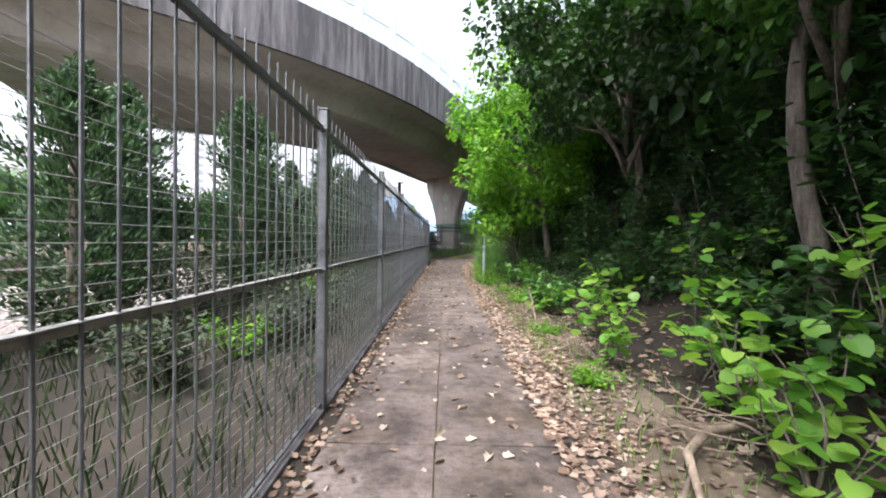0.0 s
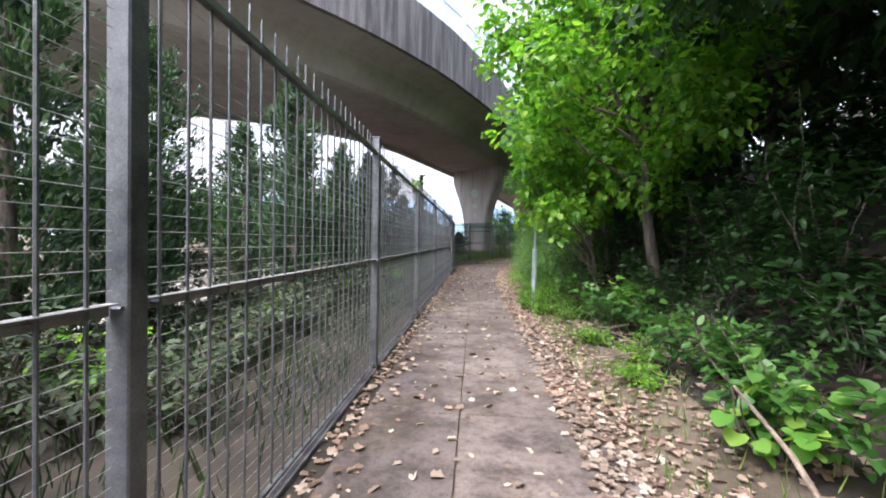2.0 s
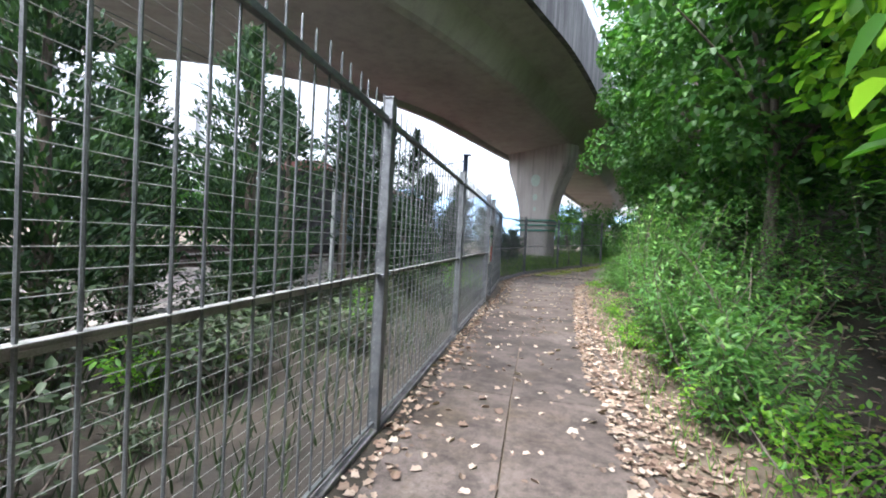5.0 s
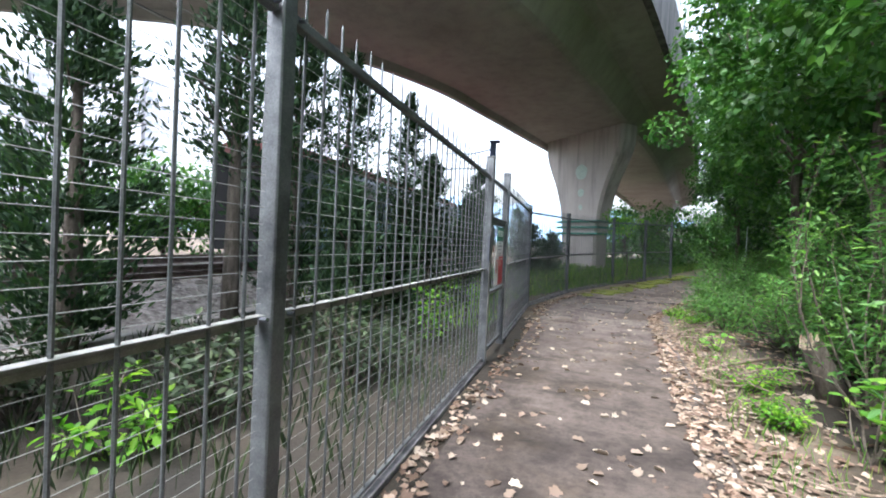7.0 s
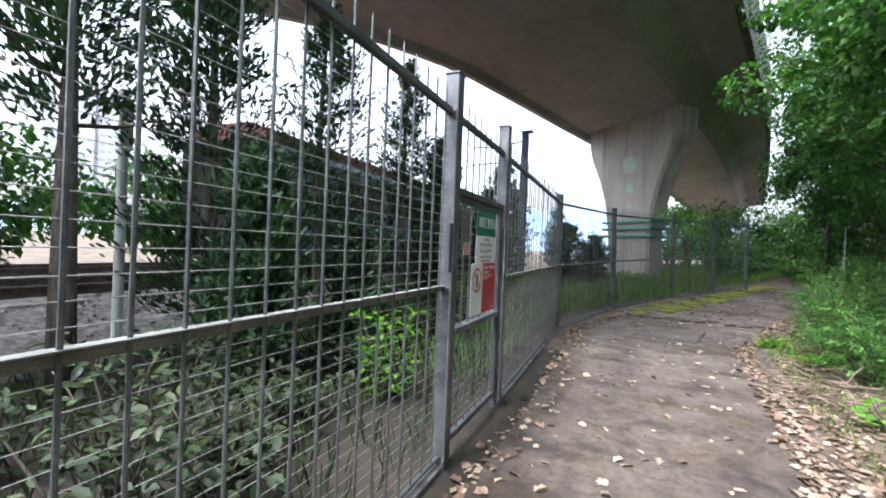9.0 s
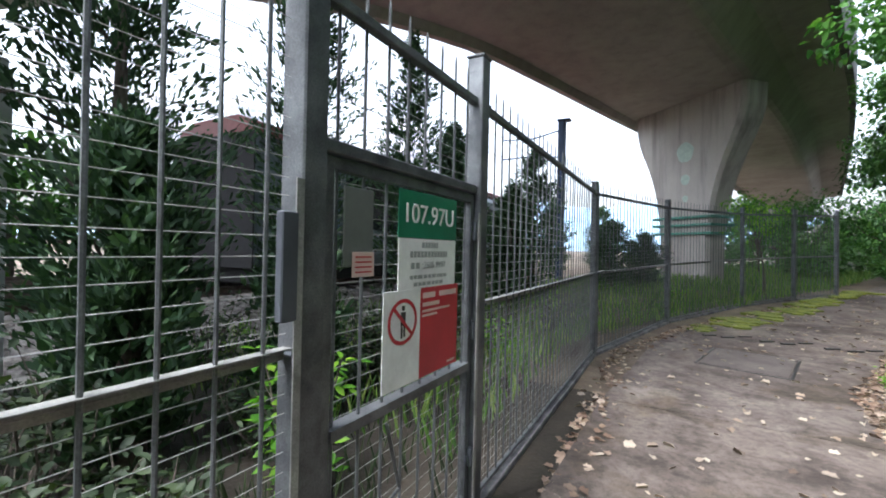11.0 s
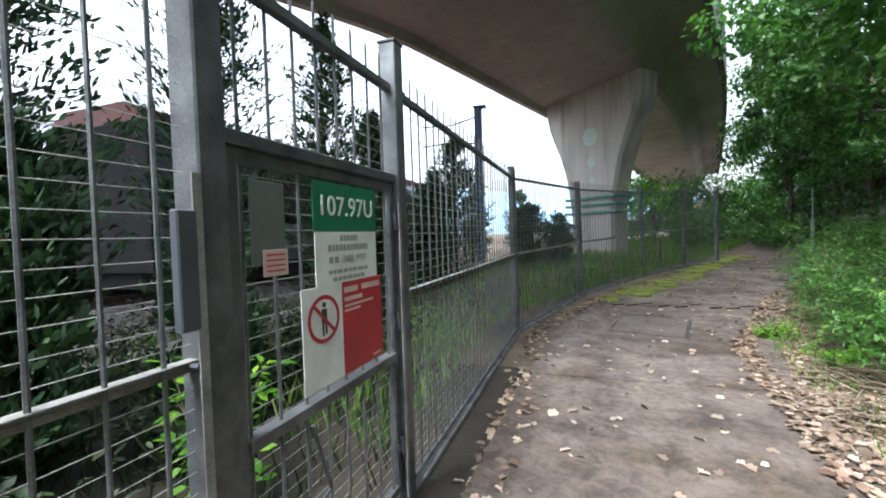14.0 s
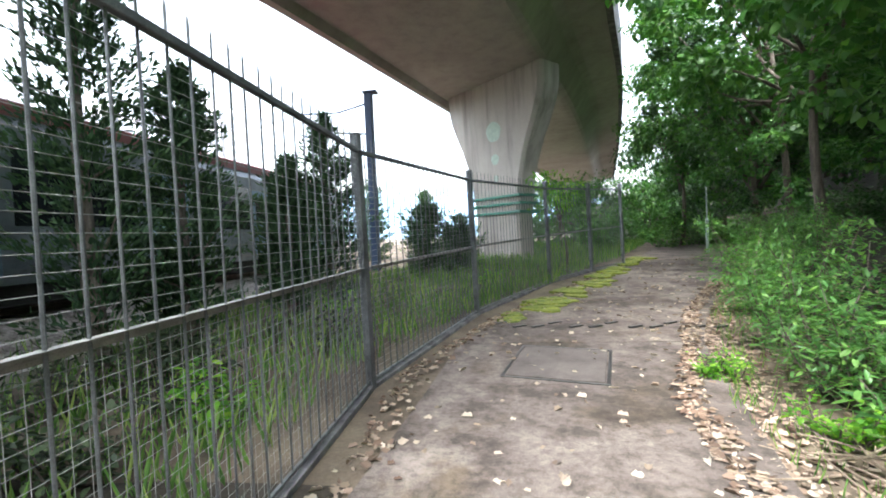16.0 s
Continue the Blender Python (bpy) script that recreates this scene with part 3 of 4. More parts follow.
    bm = box(0.0392, c[0] - 0.018, c[1] - 0.02, 0.0396, c[0] + 0.018, c[1] + 0.045)
    add_box(bm, 0.0392, c[0] - 0.016, c[1] - 0.075, 0.0396, c[0] - 0.003, c[1] - 0.021)
    add_box(bm, 0.0392, c[0] + 0.004, c[1] - 0.07, 0.0396, c[0] + 0.017, c[1] - 0.021)
    add_box(bm, 0.0392, c[0] - 0.011, c[1] + 0.052, 0.0396, c[0] + 0.011, c[1] + 0.074)
    part("symbol", bm, SIGN_BLACK, s, "plain black walker symbol")
    for z, a, w, h in ((1.195, 24.985, 0.11, 0.028), (1.195, 25.13, 0.17, 0.028), (1.15, 24.985, 0.15, 0.02), (1.118, 24.985, 0.25, 0.012), (1.095, 24.985, 0.13, 0.012), (0.815, 25.22, 0.08, 0.012)):
        part("writing_bar", box(0.0382, a, z - h / 2, 0.0388, a + w, z + h / 2), NOTICE_PINK, s)
    s = thing("small_notice", "small faded pink notice wired to the gate", "sign")
    part("board", box(0.033, 24.52, 1.31, 0.036, 24.64, 1.41, 0.001), NOTICE_PINK, s)
    for z in (1.39, 1.37, 1.35, 1.33):
        part("writing_bar", box(0.0362, 24.535, z - 0.003, 0.0368, 24.625, z + 0.003), SIGN_RED, s)
    for s in scene.collection.objects:
        if s.name in ("number_sign", "access_sign", "warning_sign", "small_notice"):
            s.matrix_world = Matrix.Translation((0, 0, 0.216)) @ Matrix.Scale(0.898, 4, (0, 0, 1))


gate()

# ---------------------------------------------------------------- railway


def railway():
    bm = bmesh.new()
    prof = [(-4.9, -0.1), (-5.5, 0.12), (-6.3, 0.34), (-13.2, 0.36), (-14.2, -0.1)]
    ys = list(np.arange(-40, 14, 3)) + list(np.arange(14, 42, 0.5)) + list(np.arange(42, 160, 6))
    rows = []
    for y in ys:
        rows.append([bm.verts.new((x + 0.08 * noise.noise((y * 0.8, x, 1)), y, z + 0.05 * noise.noise((x * 2, y * 2, 9)))) for x, z in prof])
    for r0, r1 in zip(rows, rows[1:]):
        for k in range(len(prof) - 1):
            bm.faces.new((r0[k], r1[k], r1[k + 1], r0[k + 1]))
    bmesh.ops.recalc_face_normals(bm, faces=bm.faces)
    tagged(part("ballast_bed", bm, BALLAST), "pale grey crushed stone railway ballast", "ballast", kind="structure")
    bm = bmesh.new()
    for k in range(4200):
        y = rng.uniform(10, 36)
        f = rng.uniform(0, 1)
        x = -5.0 - 2.0 * f
        z = float(np.interp(x, [-7, -6.3, -5.5, -4.9], [0.345, 0.34, 0.12, -0.1])) + 0.01
        s = rng.uniform(0.02, 0.045)
        vs = [bm.verts.new(Vector((x, y, z)) + Vector(v) * s) for v in unit(4) * np.array([1.2, 1.2, 0.9])]
        for a, b, c in ((0, 1, 2), (0, 2, 3), (0, 3, 1), (1, 3, 2)):
            bm.faces.new((vs[a], vs[b], vs[c]))
    bmesh.ops.recalc_face_normals(bm, faces=bm.faces)
    tagged(part("ballast_stones", bm, BALLAST), "loose crushed ballast stones beside the track", "stones", kind="stuff")
    tagged(part("cable_trough", box(-4.75, -40, -0.15, -4.4, 120, 0.1, 0.015), CONCRETE), "long pale concrete cable trough beside ballast", "trough", kind="structure")
    prof = [(-0.07, 0), (0.07, 0), (0.07, 0.015), (0.012, 0.04), (0.012, 0.12), (0.035, 0.135), (0.035, 0.165), (-0.035, 0.165), (-0.035, 0.135), (-0.012, 0.12), (-0.012, 0.04), (-0.07, 0.015)]
    for cx in (-7.9, -11.9):
        for dx in (-0.72, 0.72):
            bm = bmesh.new()
            ends = [[bm.verts.new((cx + dx + a, y, 0.42 + b)) for a, b in prof] for y in (-40, 160)]
            for k in range(12):
                bm.faces.new((ends[0][k], ends[0][(k + 1) % 12], ends[1][(k + 1) % 12], ends[1][k]))
            tagged(part("rail", bm, RAIL_STEEL), "rust-brown steel railway rail on sleepers", "rail", "running rails")
        sl = data_of("sleeper", box(-1.25, -0.12, 0.27, 1.25, 0.12, 0.419, 0.02), CONCRETE)
        for i in range(60):
            ob = new("sleeper", sl)
            ob.matrix_world = pose(cx, -6 + i * 0.7, 0)
            tagged(ob, "pale concrete railway sleeper set in ballast", "sleeper", "sleepers")


railway()


def train():
    silver = surface("brushed_train_side", (0.15, 0.18, 0.215), (0.24, 0.275, 0.32), 2, 90, 0.35, 0.4, 0.05)
    blue = plain("pale_blue_doors", (0.15, 0.23, 0.33), 0.35, 0.2)
    red = plain("dull_red_roof_band", (0.22, 0.07, 0.07), 0.5)
    dark = surface("dark_glass", (0.012, 0.015, 0.02), (0.03, 0.035, 0.04), 1, 60, 0.12, 0, 0.0)
    under = plain("dark_underframe", (0.02, 0.02, 0.022), 0.8)
    for y0 in (29.0,):
        y1 = y0 + 16.7
        car = thing("train_car", "silver and blue passenger train car with red roof band", "train", group="standing train")
        bm = bmesh.new()
        prof = [(-6.55, 1.0), (-6.5, 1.25), (-6.5, 3.55), (-6.62, 3.75), (-9.18, 3.75), (-9.3, 3.55), (-9.3, 1.25), (-9.25, 1.0)]
        ends = [[bm.verts.new((x, y, z)) for x, z in prof] for y in (y0, y1)]
        for k in range(8):
            bm.faces.new((ends[0][k], ends[0][(k + 1) % 8], ends[1][(k + 1) % 8], ends[1][k]))
        bm.faces.new(ends[0]), bm.faces.new(ends[1])
        bmesh.ops.recalc_face_normals(bm, faces=bm.faces)
        part("body", bm, silver, car)
        bm = bmesh.new()
        prof = [(-6.58, 3.751), (-6.6, 4.0), (-7.1, 4.18), (-8.7, 4.18), (-9.2, 4.0), (-9.22, 3.751)]
        ends = [[bm.verts.new((x, y, z)) for x, z in prof] for y in (y0 + 0.02, y1 - 0.02)]
        for k in range(6):
            bm.faces.new((ends[0][k], ends[0][(k + 1) % 6], ends[1][(k + 1) % 6], ends[1][k]))
        bm.faces.new(ends[0]), bm.faces.new(ends[1])
        bmesh.ops.recalc_face_normals(bm, faces=bm.faces)
        part("roof", bm, red, car, "dull red roof with grey grime")
        part("underframe", box(-9.1, y0 + 0.3, 0.62, -6.7, y1 - 0.3, 0.998, 0.03), under, car)
        part("end_panel", box(-9.32, y0 - 0.04, 0.98, -6.48, y0 - 0.003, 3.78, 0.01), under, car, "dark gangway end of the car")
        door = data_of("door", box(-6.499, 0, 1.1, -6.485, 0.66, 3.2, 0.004), blue)
        pane = data_of("door_window", box(-6.4845, 0.14, 2.1, -6.481, 0.52, 2.95, 0.002), dark)
        win = data_of("window", box(-6.499, -0.35, 1.95, -6.482, 2.0, 3.25, 0.01), dark)
        bogie = data_of("wheel", tube([(-6.9, 0, 0), (-7.04, 0, 0)], 0.40, 18), RAIL_STEEL)
        for k in range(4):
            yd = y0 + 1.1 + k * 4.1
            for j in (0, 1):
                d = shared("door", door, car, pose(0, yd + j * 0.67, 0))
                shared("door_window", pane, d, pose(0, 0, 0))
            if k < 3:
                shared("window", win, car, pose(0, yd + 1.9, 0))
        for yy in (2.2, 4.3, 12.4, 14.5):
            shared("wheel", bogie, car, pose(0, y0 + yy, 0.985))


train()


def mast():
    m = thing("catenary_mast", "dark blue steel catenary mast with side arms", "mast", pose(-3.43, 41.1, 0.1))
    navy = plain("navy_steel", (0.025, 0.045, 0.09), 0.5, 0.3)
    part("mast_pole", box(-0.14, -0.14, 0, 0.14, 0.14, 6.7, 0.015), navy, m)
    part("mast_cap", box(-0.18, -0.18, 6.7, 0.34, 0.18, 6.78, 0.01), navy, m)
    part("arm", tube([(-0.12, 0, 6.35), (-1.2, 0.1, 6.15), (-2.6, 0.1, 6.2)], 0.035, 6), navy, m)
    part("arm", tube([(-0.12, 0, 5.25), (-1.2, 0.1, 5.4), (-2.6, 0.1, 5.35)], 0.035, 6), navy, m)
    part("insulator", tube([(-1.0, 0.1, 5.38), (-1.3, 0.1, 5.42)], 0.07, 8), PALE_PAINT, m)
    for z in (6.0, 5.2):
        bm = tube([(-7.9 if z > 5.5 else -7.8, -30, z), (-7.9, 20, z - 0.25), (-5.6, 39.9, z + 0.1), (-4.5, 100, z)], 0.012, 4)
        tagged(part("overhead_wire", bm, DARK_STEEL), "thin dark overhead railway wire above the track", "wire", "overhead wires")
    s = thing("signal_post", "slim white trackside post beside the ballast", "post", pose(-4.3, 24.75, -0.1))
    part("post_pole", tube([(0, 0, 0), (0, 0, 3.2)], 0.055, 12), PALE_PAINT, s)
    part("base_plate", box(-0.12, -0.12, 0, 0.12, 0.12, 0.16, 0.01), CONCRETE, s)
    part("marker", box(0.05, -0.07, 2.5, 0.065, 0.07, 3.1, 0.004), PALE_PAINT, s)


mast()

# ---------------------------------------------------------------- far things


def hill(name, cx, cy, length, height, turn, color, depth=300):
    # color already holds the blue of distance haze over the woods
    m = surface(name + "_hazed_woods", tuple(c * 0.85 for c in color), color, 0.02, 0.4, 1.0, 0, 0.0)
    bm = bmesh.new()
    n, k = 40, 8
    rows = []
    for i in range(n + 1):
        f = i / n
        crest = height * math.sin(math.pi * f) ** 0.8 * (0.75 + 0.35 * noise.noise((f * 5, cx * 0.01, 2)) + 0.12 * noise.noise((f * 22, 4, cx)))
        rows.append([bm.verts.new(((f - 0.5) * length, (j / k) * depth, max(-2, crest * math.sin(j / k * math.pi / 2)))) for j in range(k + 1)])
    for r0, r1 in zip(rows, rows[1:]):
        for j in range(k):
            bm.faces.new((r0[j], r1[j], r1[j + 1], r0[j + 1]))
    bmesh.ops.recalc_face_normals(bm, faces=bm.faces)
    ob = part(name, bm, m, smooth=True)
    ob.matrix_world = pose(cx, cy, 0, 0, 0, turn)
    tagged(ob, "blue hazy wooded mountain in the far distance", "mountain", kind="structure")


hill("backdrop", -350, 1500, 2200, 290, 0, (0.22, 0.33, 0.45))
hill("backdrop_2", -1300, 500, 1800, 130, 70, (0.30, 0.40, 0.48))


def tower(x, y, w, d, h, turn):
    # Haze is mixed into both colours: paler walls, fainter windows.
    wall = plain("hazed_tower_wall", (0.74, 0.75, 0.78), 0.8)
    pane = plain("hazed_tower_windows", (0.42, 0.47, 0.53), 0.3)
    t = thing("apartment_tower", "tall pale grey apartment tower in haze", "building", pose(x, y, -1, 0, 0, turn), "distant housing towers")
    bm = bmesh.new()
    for k in (-1, 0, 1):
        add_box(bm, k * w / 3 - w / 6 + 0.6, -d / 2 - (0 if k else 2), 0, k * w / 3 + w / 6 - 0.6, d / 2, h - abs(k) * 2)
    add_box(bm, -w / 2 + 1, -d / 2 + 2, 0, w / 2 - 1, d / 2 - 2, h - 1)
    part("wall", bm, wall, t)
    part("roof", box(-w / 8, -d / 5, h + 0.01, w / 8, d / 5, h + 4), wall, t)
    verts, faces = [], []
    for f in range(int(h / 3) - 1):
        for k in range(9):
            if k % 3 == 0:
                cx = (k // 3 - 1) * w / 3
            else:
                cx = (k // 3 - 1) * w / 3 + (w / 11 if k % 3 == 1 else -w / 11)
            yy = -d / 2 - (2 if k // 3 == 1 else 0) - 0.1
            b = len(verts)
            verts += [(cx - 0.9, yy, 3 * f + 2), (cx + 0.9, yy, 3 * f + 2), (cx + 0.9, yy, 3 * f + 3.5), (cx - 0.9, yy, 3 * f + 3.5)]
            verts += [(cx - 0.9, yy + 0.3, 3 * f + 2), (cx + 0.9, yy + 0.3, 3 * f + 2), (cx + 0.9, yy + 0.3, 3 * f + 3.5), (cx - 0.9, yy + 0.3, 3 * f + 3.5)]
            faces += [(b, b + 1, b + 2, b + 3), (b, b + 4, b + 5, b + 1), (b + 3, b + 2, b + 6, b + 7)]
    me = bpy.data.meshes.new("glazing")
    me.from_pydata(verts, [], faces)
    me.materials.append(pane)
    part("glazing", me, pane, t, kind="stuff")


for args in ((-104, 172, 24, 20, 52, 30), (-134, 158, 24, 20, 50, 38), (-165, 140, 24, 20, 60, 48), (-192, 118, 24, 20, 58, 56), (-128, 196, 24, 20, 58, 32)):
    tower(*args)

# ---------------------------------------------------------------- plants


def limb_points(a, b, bend=0.15, n=5):
    a, b = Vector(a), Vector(b)
    off = Vector(unit(1)[0]) * (b - a).length * bend
    return [a.lerp(b, i / n) + off * math.sin(math.pi * i / n) for i in range(n + 1)]


def broadleaf(x, y, height, crown, centre, leaves, size, material, label, shape="oval", clumps=70, trunk=0.12, spread=0.62, base=None):
    """A tree: bent trunk, limbs out to clumps, and leaves round each clump. crown: radii; centre: from the trunk's foot."""
    z0 = ground_z(x, y) if base is None else base
    t = thing("tree", label, "tree", pose(x, y, z0 - 0.1), "wooded slope trees")
    r = np.array(crown)
    c = np.array(centre)
    d = unit(clumps)
    far = rng.uniform(0.45, 1.0, (clumps, 1)) ** 0.6
    cl = c + d * r * far * (1 + 0.25 * rng.normal(size=(clumps, 1)) * 0.6)
    cl[:, 2] = np.maximum(cl[:, 2], 0.8)
    top = Vector((c[0] * 0.35, c[1] * 0.35, c[2] * 0.8))
    part("trunk", tube(limb_points((0, 0, 0), top, 0.08, 7), [trunk * (1 - 0.09 * i) for i in range(8)], 9), BARK, t, smooth=True)
    for q in cl[:: max(1, clumps // 14)]:
        part("limb", tube(limb_points(top * rng.uniform(0.5, 1.0), q, 0.12), [trunk * 0.4, trunk * 0.33, trunk * 0.26, trunk * 0.2, trunk * 0.13, trunk * 0.06], 6), BARK, t, smooth=True)
    which = rng.integers(0, clumps, leaves)
    out = unit(leaves)
    out[:, 2] *= 0.75
    rad = spread * rng.uniform(0.6, 1.4, clumps)[which][:, None] * rng.uniform(0.25, 1.0, (leaves, 1)) ** 0.5
    at = cl[which] + out * rad
    along = out * 0.8 + unit(leaves) * 0.7 + np.array([0, 0, -0.45])
    up = np.array([0, 0, 1.0]) + out * 0.5 + unit(leaves) * 0.55
    sz = size * rng.uniform(0.55, 1.25, leaves)
    part("crown", leaves_mesh("crown", at, along, up, sz, material, shape), material, t)
    return t


def conifer(x, y, height, radius, tufts=11000, lean=0.0, low=0.05):
    """A dark column of upswept sprays with an uneven outline."""
    t = thing("conifer", "dark green columnar conifer behind the railway fence", "tree", pose(x, y, -0.15), "trackside conifers")
    tip = (lean * height, 0, height)
    part("trunk", tube(limb_points((0, 0, 0), tip, 0.02, 6), [0.13 * (1 - i / 6.5) for i in range(7)], 8), BARK, t, smooth=True)
    n = int(90 + height * 22)
    f = rng.uniform(low, 1.0, n)
    prof = np.sin(np.clip(f * 0.88 + 0.16, 0, 1) * math.pi) ** 0.75 * radius * rng.uniform(0.55, 1.2, n) + 0.07
    ang = rng.uniform(0, math.tau, n)
    root = np.stack([lean * height * f, 0 * f, height * f * 0.97], 1)
    end = root + np.stack([prof * np.cos(ang), prof * np.sin(ang), prof * rng.uniform(0.2, 1.0, n)], 1)
    for k in range(0, n, max(1, n // 12)):
        part("limb", tube([root[k], (root[k] + end[k]) / 2 + np.array([0, 0, -0.05]), end[k]], [0.025, 0.017, 0.006], 5), BARK, t)
    which = rng.integers(0, n, tufts)
    g = rng.uniform(0.2, 1.05, (tufts, 1))
    at = root[which] * (1 - g) + end[which] * g + rng.normal(size=(tufts, 3)) * 0.05
    along = (end - root)[which] * 0.8 + unit(tufts) * 0.45 + np.array([0, 0, 0.35])
    part("crown", leaves_mesh("crown", at, along, unit(tufts), rng.uniform(0.06, 0.14, tufts), CONIFER, "tuft", 0.1, 0.1), CONIFER, t)
    return t


def shrub(x, y, height, radius, leaves, size, material, label, shape="oval", stems=7, base=None, name="shrub", group="undergrowth shrubs"):
    """A low bush: thin stems from one foot, leaves along them."""
    z0 = ground_z(x, y) if base is None else base
    t = thing(name, label, "shrub", pose(x, y, z0 - 0.03), group)
    tips = []
    for k in range(stems):
        a = rng.uniform(0, math.tau)
        q = Vector((radius * rng.uniform(0.3, 1.0) * math.cos(a), radius * rng.uniform(0.3, 1.0) * math.sin(a), height * rng.uniform(0.55, 1.1)))
        pts = limb_points((0, 0, 0), q, 0.18)
        tips.append(pts)
        part("stem", tube(pts, [0.012, 0.010, 0.008, 0.007, 0.005, 0.003], 5), BARK, t)
    line = np.array([[tuple(p) for p in pts] for pts in tips])
    w = rng.integers(0, stems, leaves)
    f = rng.uniform(0.15, 1.0, leaves) ** 0.7 * 4.99
    i = f.astype(int)
    fr = (f - i)[:, None]
    spine = line[w, i] * (1 - fr) + line[w, np.minimum(i + 1, 5)] * fr
    side = unit(leaves)
    side[:, 2] = np.abs(side[:, 2]) * 0.3
    at = spine + side * rng.uniform(0.02, 0.35, (leaves, 1)) * radius
    along = side + unit(leaves) * 0.5 + np.array([0, 0, -0.1])
    up = np.array([0, 0, 1.0]) + unit(leaves) * 0.5
    part("foliage", leaves_mesh("foliage", at, along, up, size * rng.uniform(0.5, 1.25, leaves), material, shape), material, t)
    return t


# conifers between the fence and the track
for args in ((-4.4, -1.5, 4.2, 0.8), (-4.7, 7.7, 4.3, 0.8), (-3.7, 11.0, 3.5, 0.7), (-4.7, 15.9, 4.4, 0.8), (-4.6, 19.0, 4.2, 0.7), (-4.2, 2.4, 4.2, 0.8), (-4.0, 5.9, 3.9, 0.85), (-3.4, 9.4, 4.6, 0.8), (-4.3, 12.2, 5.0, 0.85), (-3.0, 14.9, 5.2, 0.75), (-3.9, 17.4, 4.6, 0.8),
             (-3.5, 20.0, 4.9, 0.75), (-4.2, 22.2, 4.6, 0.8), (-3.6, 23.9, 5.4, 0.85, 5200, 0.0, 0.45), (-3.7, 25.4, 5.4, 0.95, 10000, 0.0, 0.1), (-2.3, 24.9, 2.5, 0.38), (-2.0, 26.1, 1.8, 0.35), (-4.3, 28.3, 6.2, 0.95, 10000, 0.0, 0.15), (-3.7, 30.4, 5.9, 0.8, 9000, 0.0, 0.1), (-3.3, 31.5, 4.3, 0.7), (-2.6, 33.2, 3.2, 0.55),
             (-2.6, 35.0, 4.5, 0.8), (-1.2, 39.2, 2.7, 0.75), (-0.2, 40.0, 2.3, 0.7), (-5.0, 46, 4.5, 0.9), (-3.5, 52, 4.6, 1.0)):
    conifer(*args)

# trees and hedges past the track
for i in range(16):
    bright = i % 3 != 1
    broadleaf(-16.5 + rng.uniform(-1.5, 1), -12 + i * 5.0, 5, (2.6, 3.0, 1.8), (0, 0, 2.9), 3200, 0.32, LEAF_MID if bright else LEAF_DARK, "leafy green tree in a row past the railway", clumps=40, spread=0.9, base=-0.1)

# the wooded slope
BIG = [
    (5.0, -4.5, (2.9, 3.0, 2.6), (-0.6, 0, 5.2), LEAF_MID), (4.6, -0.5, (2.6, 2.8, 2.2), (-0.4, 0, 5.4), LEAF_MID), (4.9, 4.2, (2.3, 2.4, 1.9), (-0.6, 0, 5.3), LEAF_MID),
    (4.9, 9.0, (2.3, 2.6, 2.4), (-0.6, 0, 5.3), LEAF_DARK), (4.45, 13.6, (2.1, 2.4, 3.2), (-0.9, 0.2, 4.6), LEAF_BRIGHT), (4.8, 17.6, (2.0, 2.6, 2.8), (-0.3, 0, 4.4), LEAF_BRIGHT),
    (4.9, 22.0, (2.3, 2.7, 2.9), (-0.2, 0, 5.0), LEAF_MID), (5.2, 26.4, (2.3, 2.8, 3.9), (-0.1, 0, 6.0), LEAF_MID), (6.3, 31.0, (2.5, 2.8, 4.2), (-0.4, 0, 6.2), LEAF_MID),
    (7.9, 35.5, (3.0, 3.0, 4.8), (-0.7, 0, 7.0), LEAF_MID), (9.8, 40.0, (3.2, 3.2, 5.2), (-1.2, 0, 7.6), LEAF_MID), (9.6, 47.5, (1.9, 2.4, 4.4), (-0.2, 0, 6.6), LEAF_MID), (11.3, 44.0, (2.8, 2.8, 4.6), (-1.4, -0.8, 6.8), LEAF_DARK), (11.5, 45.0, (3.0, 3.0, 3.4), (0, 0, 4.6), LEAF_MID), (13.0, 51.0, (3.2, 3.4, 3.6), (0, 0, 4.4), LEAF_DARK),
]
for x, y, crown, centre, material in BIG:
    broadleaf(x, y, 8, crown, centre, 16000, 0.125, material, "leafy green broadleaf tree leaning over the path", "heart", clumps=85, spread=0.6)
for i in range(17):
    y = -9 + i * 4.2
    x = 9.3 + max(0, y - 28) * 0.42 + rng.uniform(-0.8, 0.8)
    broadleaf(x, y, 12, (3.4, 3.4, 4.6), (0, 0, 5.4), 5200, 0.34, LEAF_DARK, "tall dark broadleaf tree deep in the wood", clumps=70, spread=1.1, trunk=0.17)

for i in range(9):
    broadleaf(6.7 + rng.uniform(-0.4, 0.4), -7 + i * 3.6, 9, (2.5, 2.6, 4.0), (0, 0, 5.4), 4200, 0.33, LEAF_DARK, "tall dark broadleaf tree deep in the wood", clumps=60, spread=1.0, trunk=0.15)
broadleaf(3.7, 15.2, 4, (1.3, 1.3, 0.9), (-0.7, 0, 2.7), 2600, 0.15, LEAF_BRIGHT, "young bright-leaved tree drooping around the post", "heart", clumps=26, spread=0.42, trunk=0.05)
# canopy shade over the forest-edge bushes is put into their darker leaf colour
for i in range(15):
    shrub(right_edge(i * 1.7 - 5) + rng.uniform(2.6, 3.8), i * 1.7 - 5, rng.uniform(1.4, 2.6), 1.0, 1200, 0.13, LEAF_DARK, "forest-edge bush with deep shade put into its dark green leaves", "oval", stems=9)
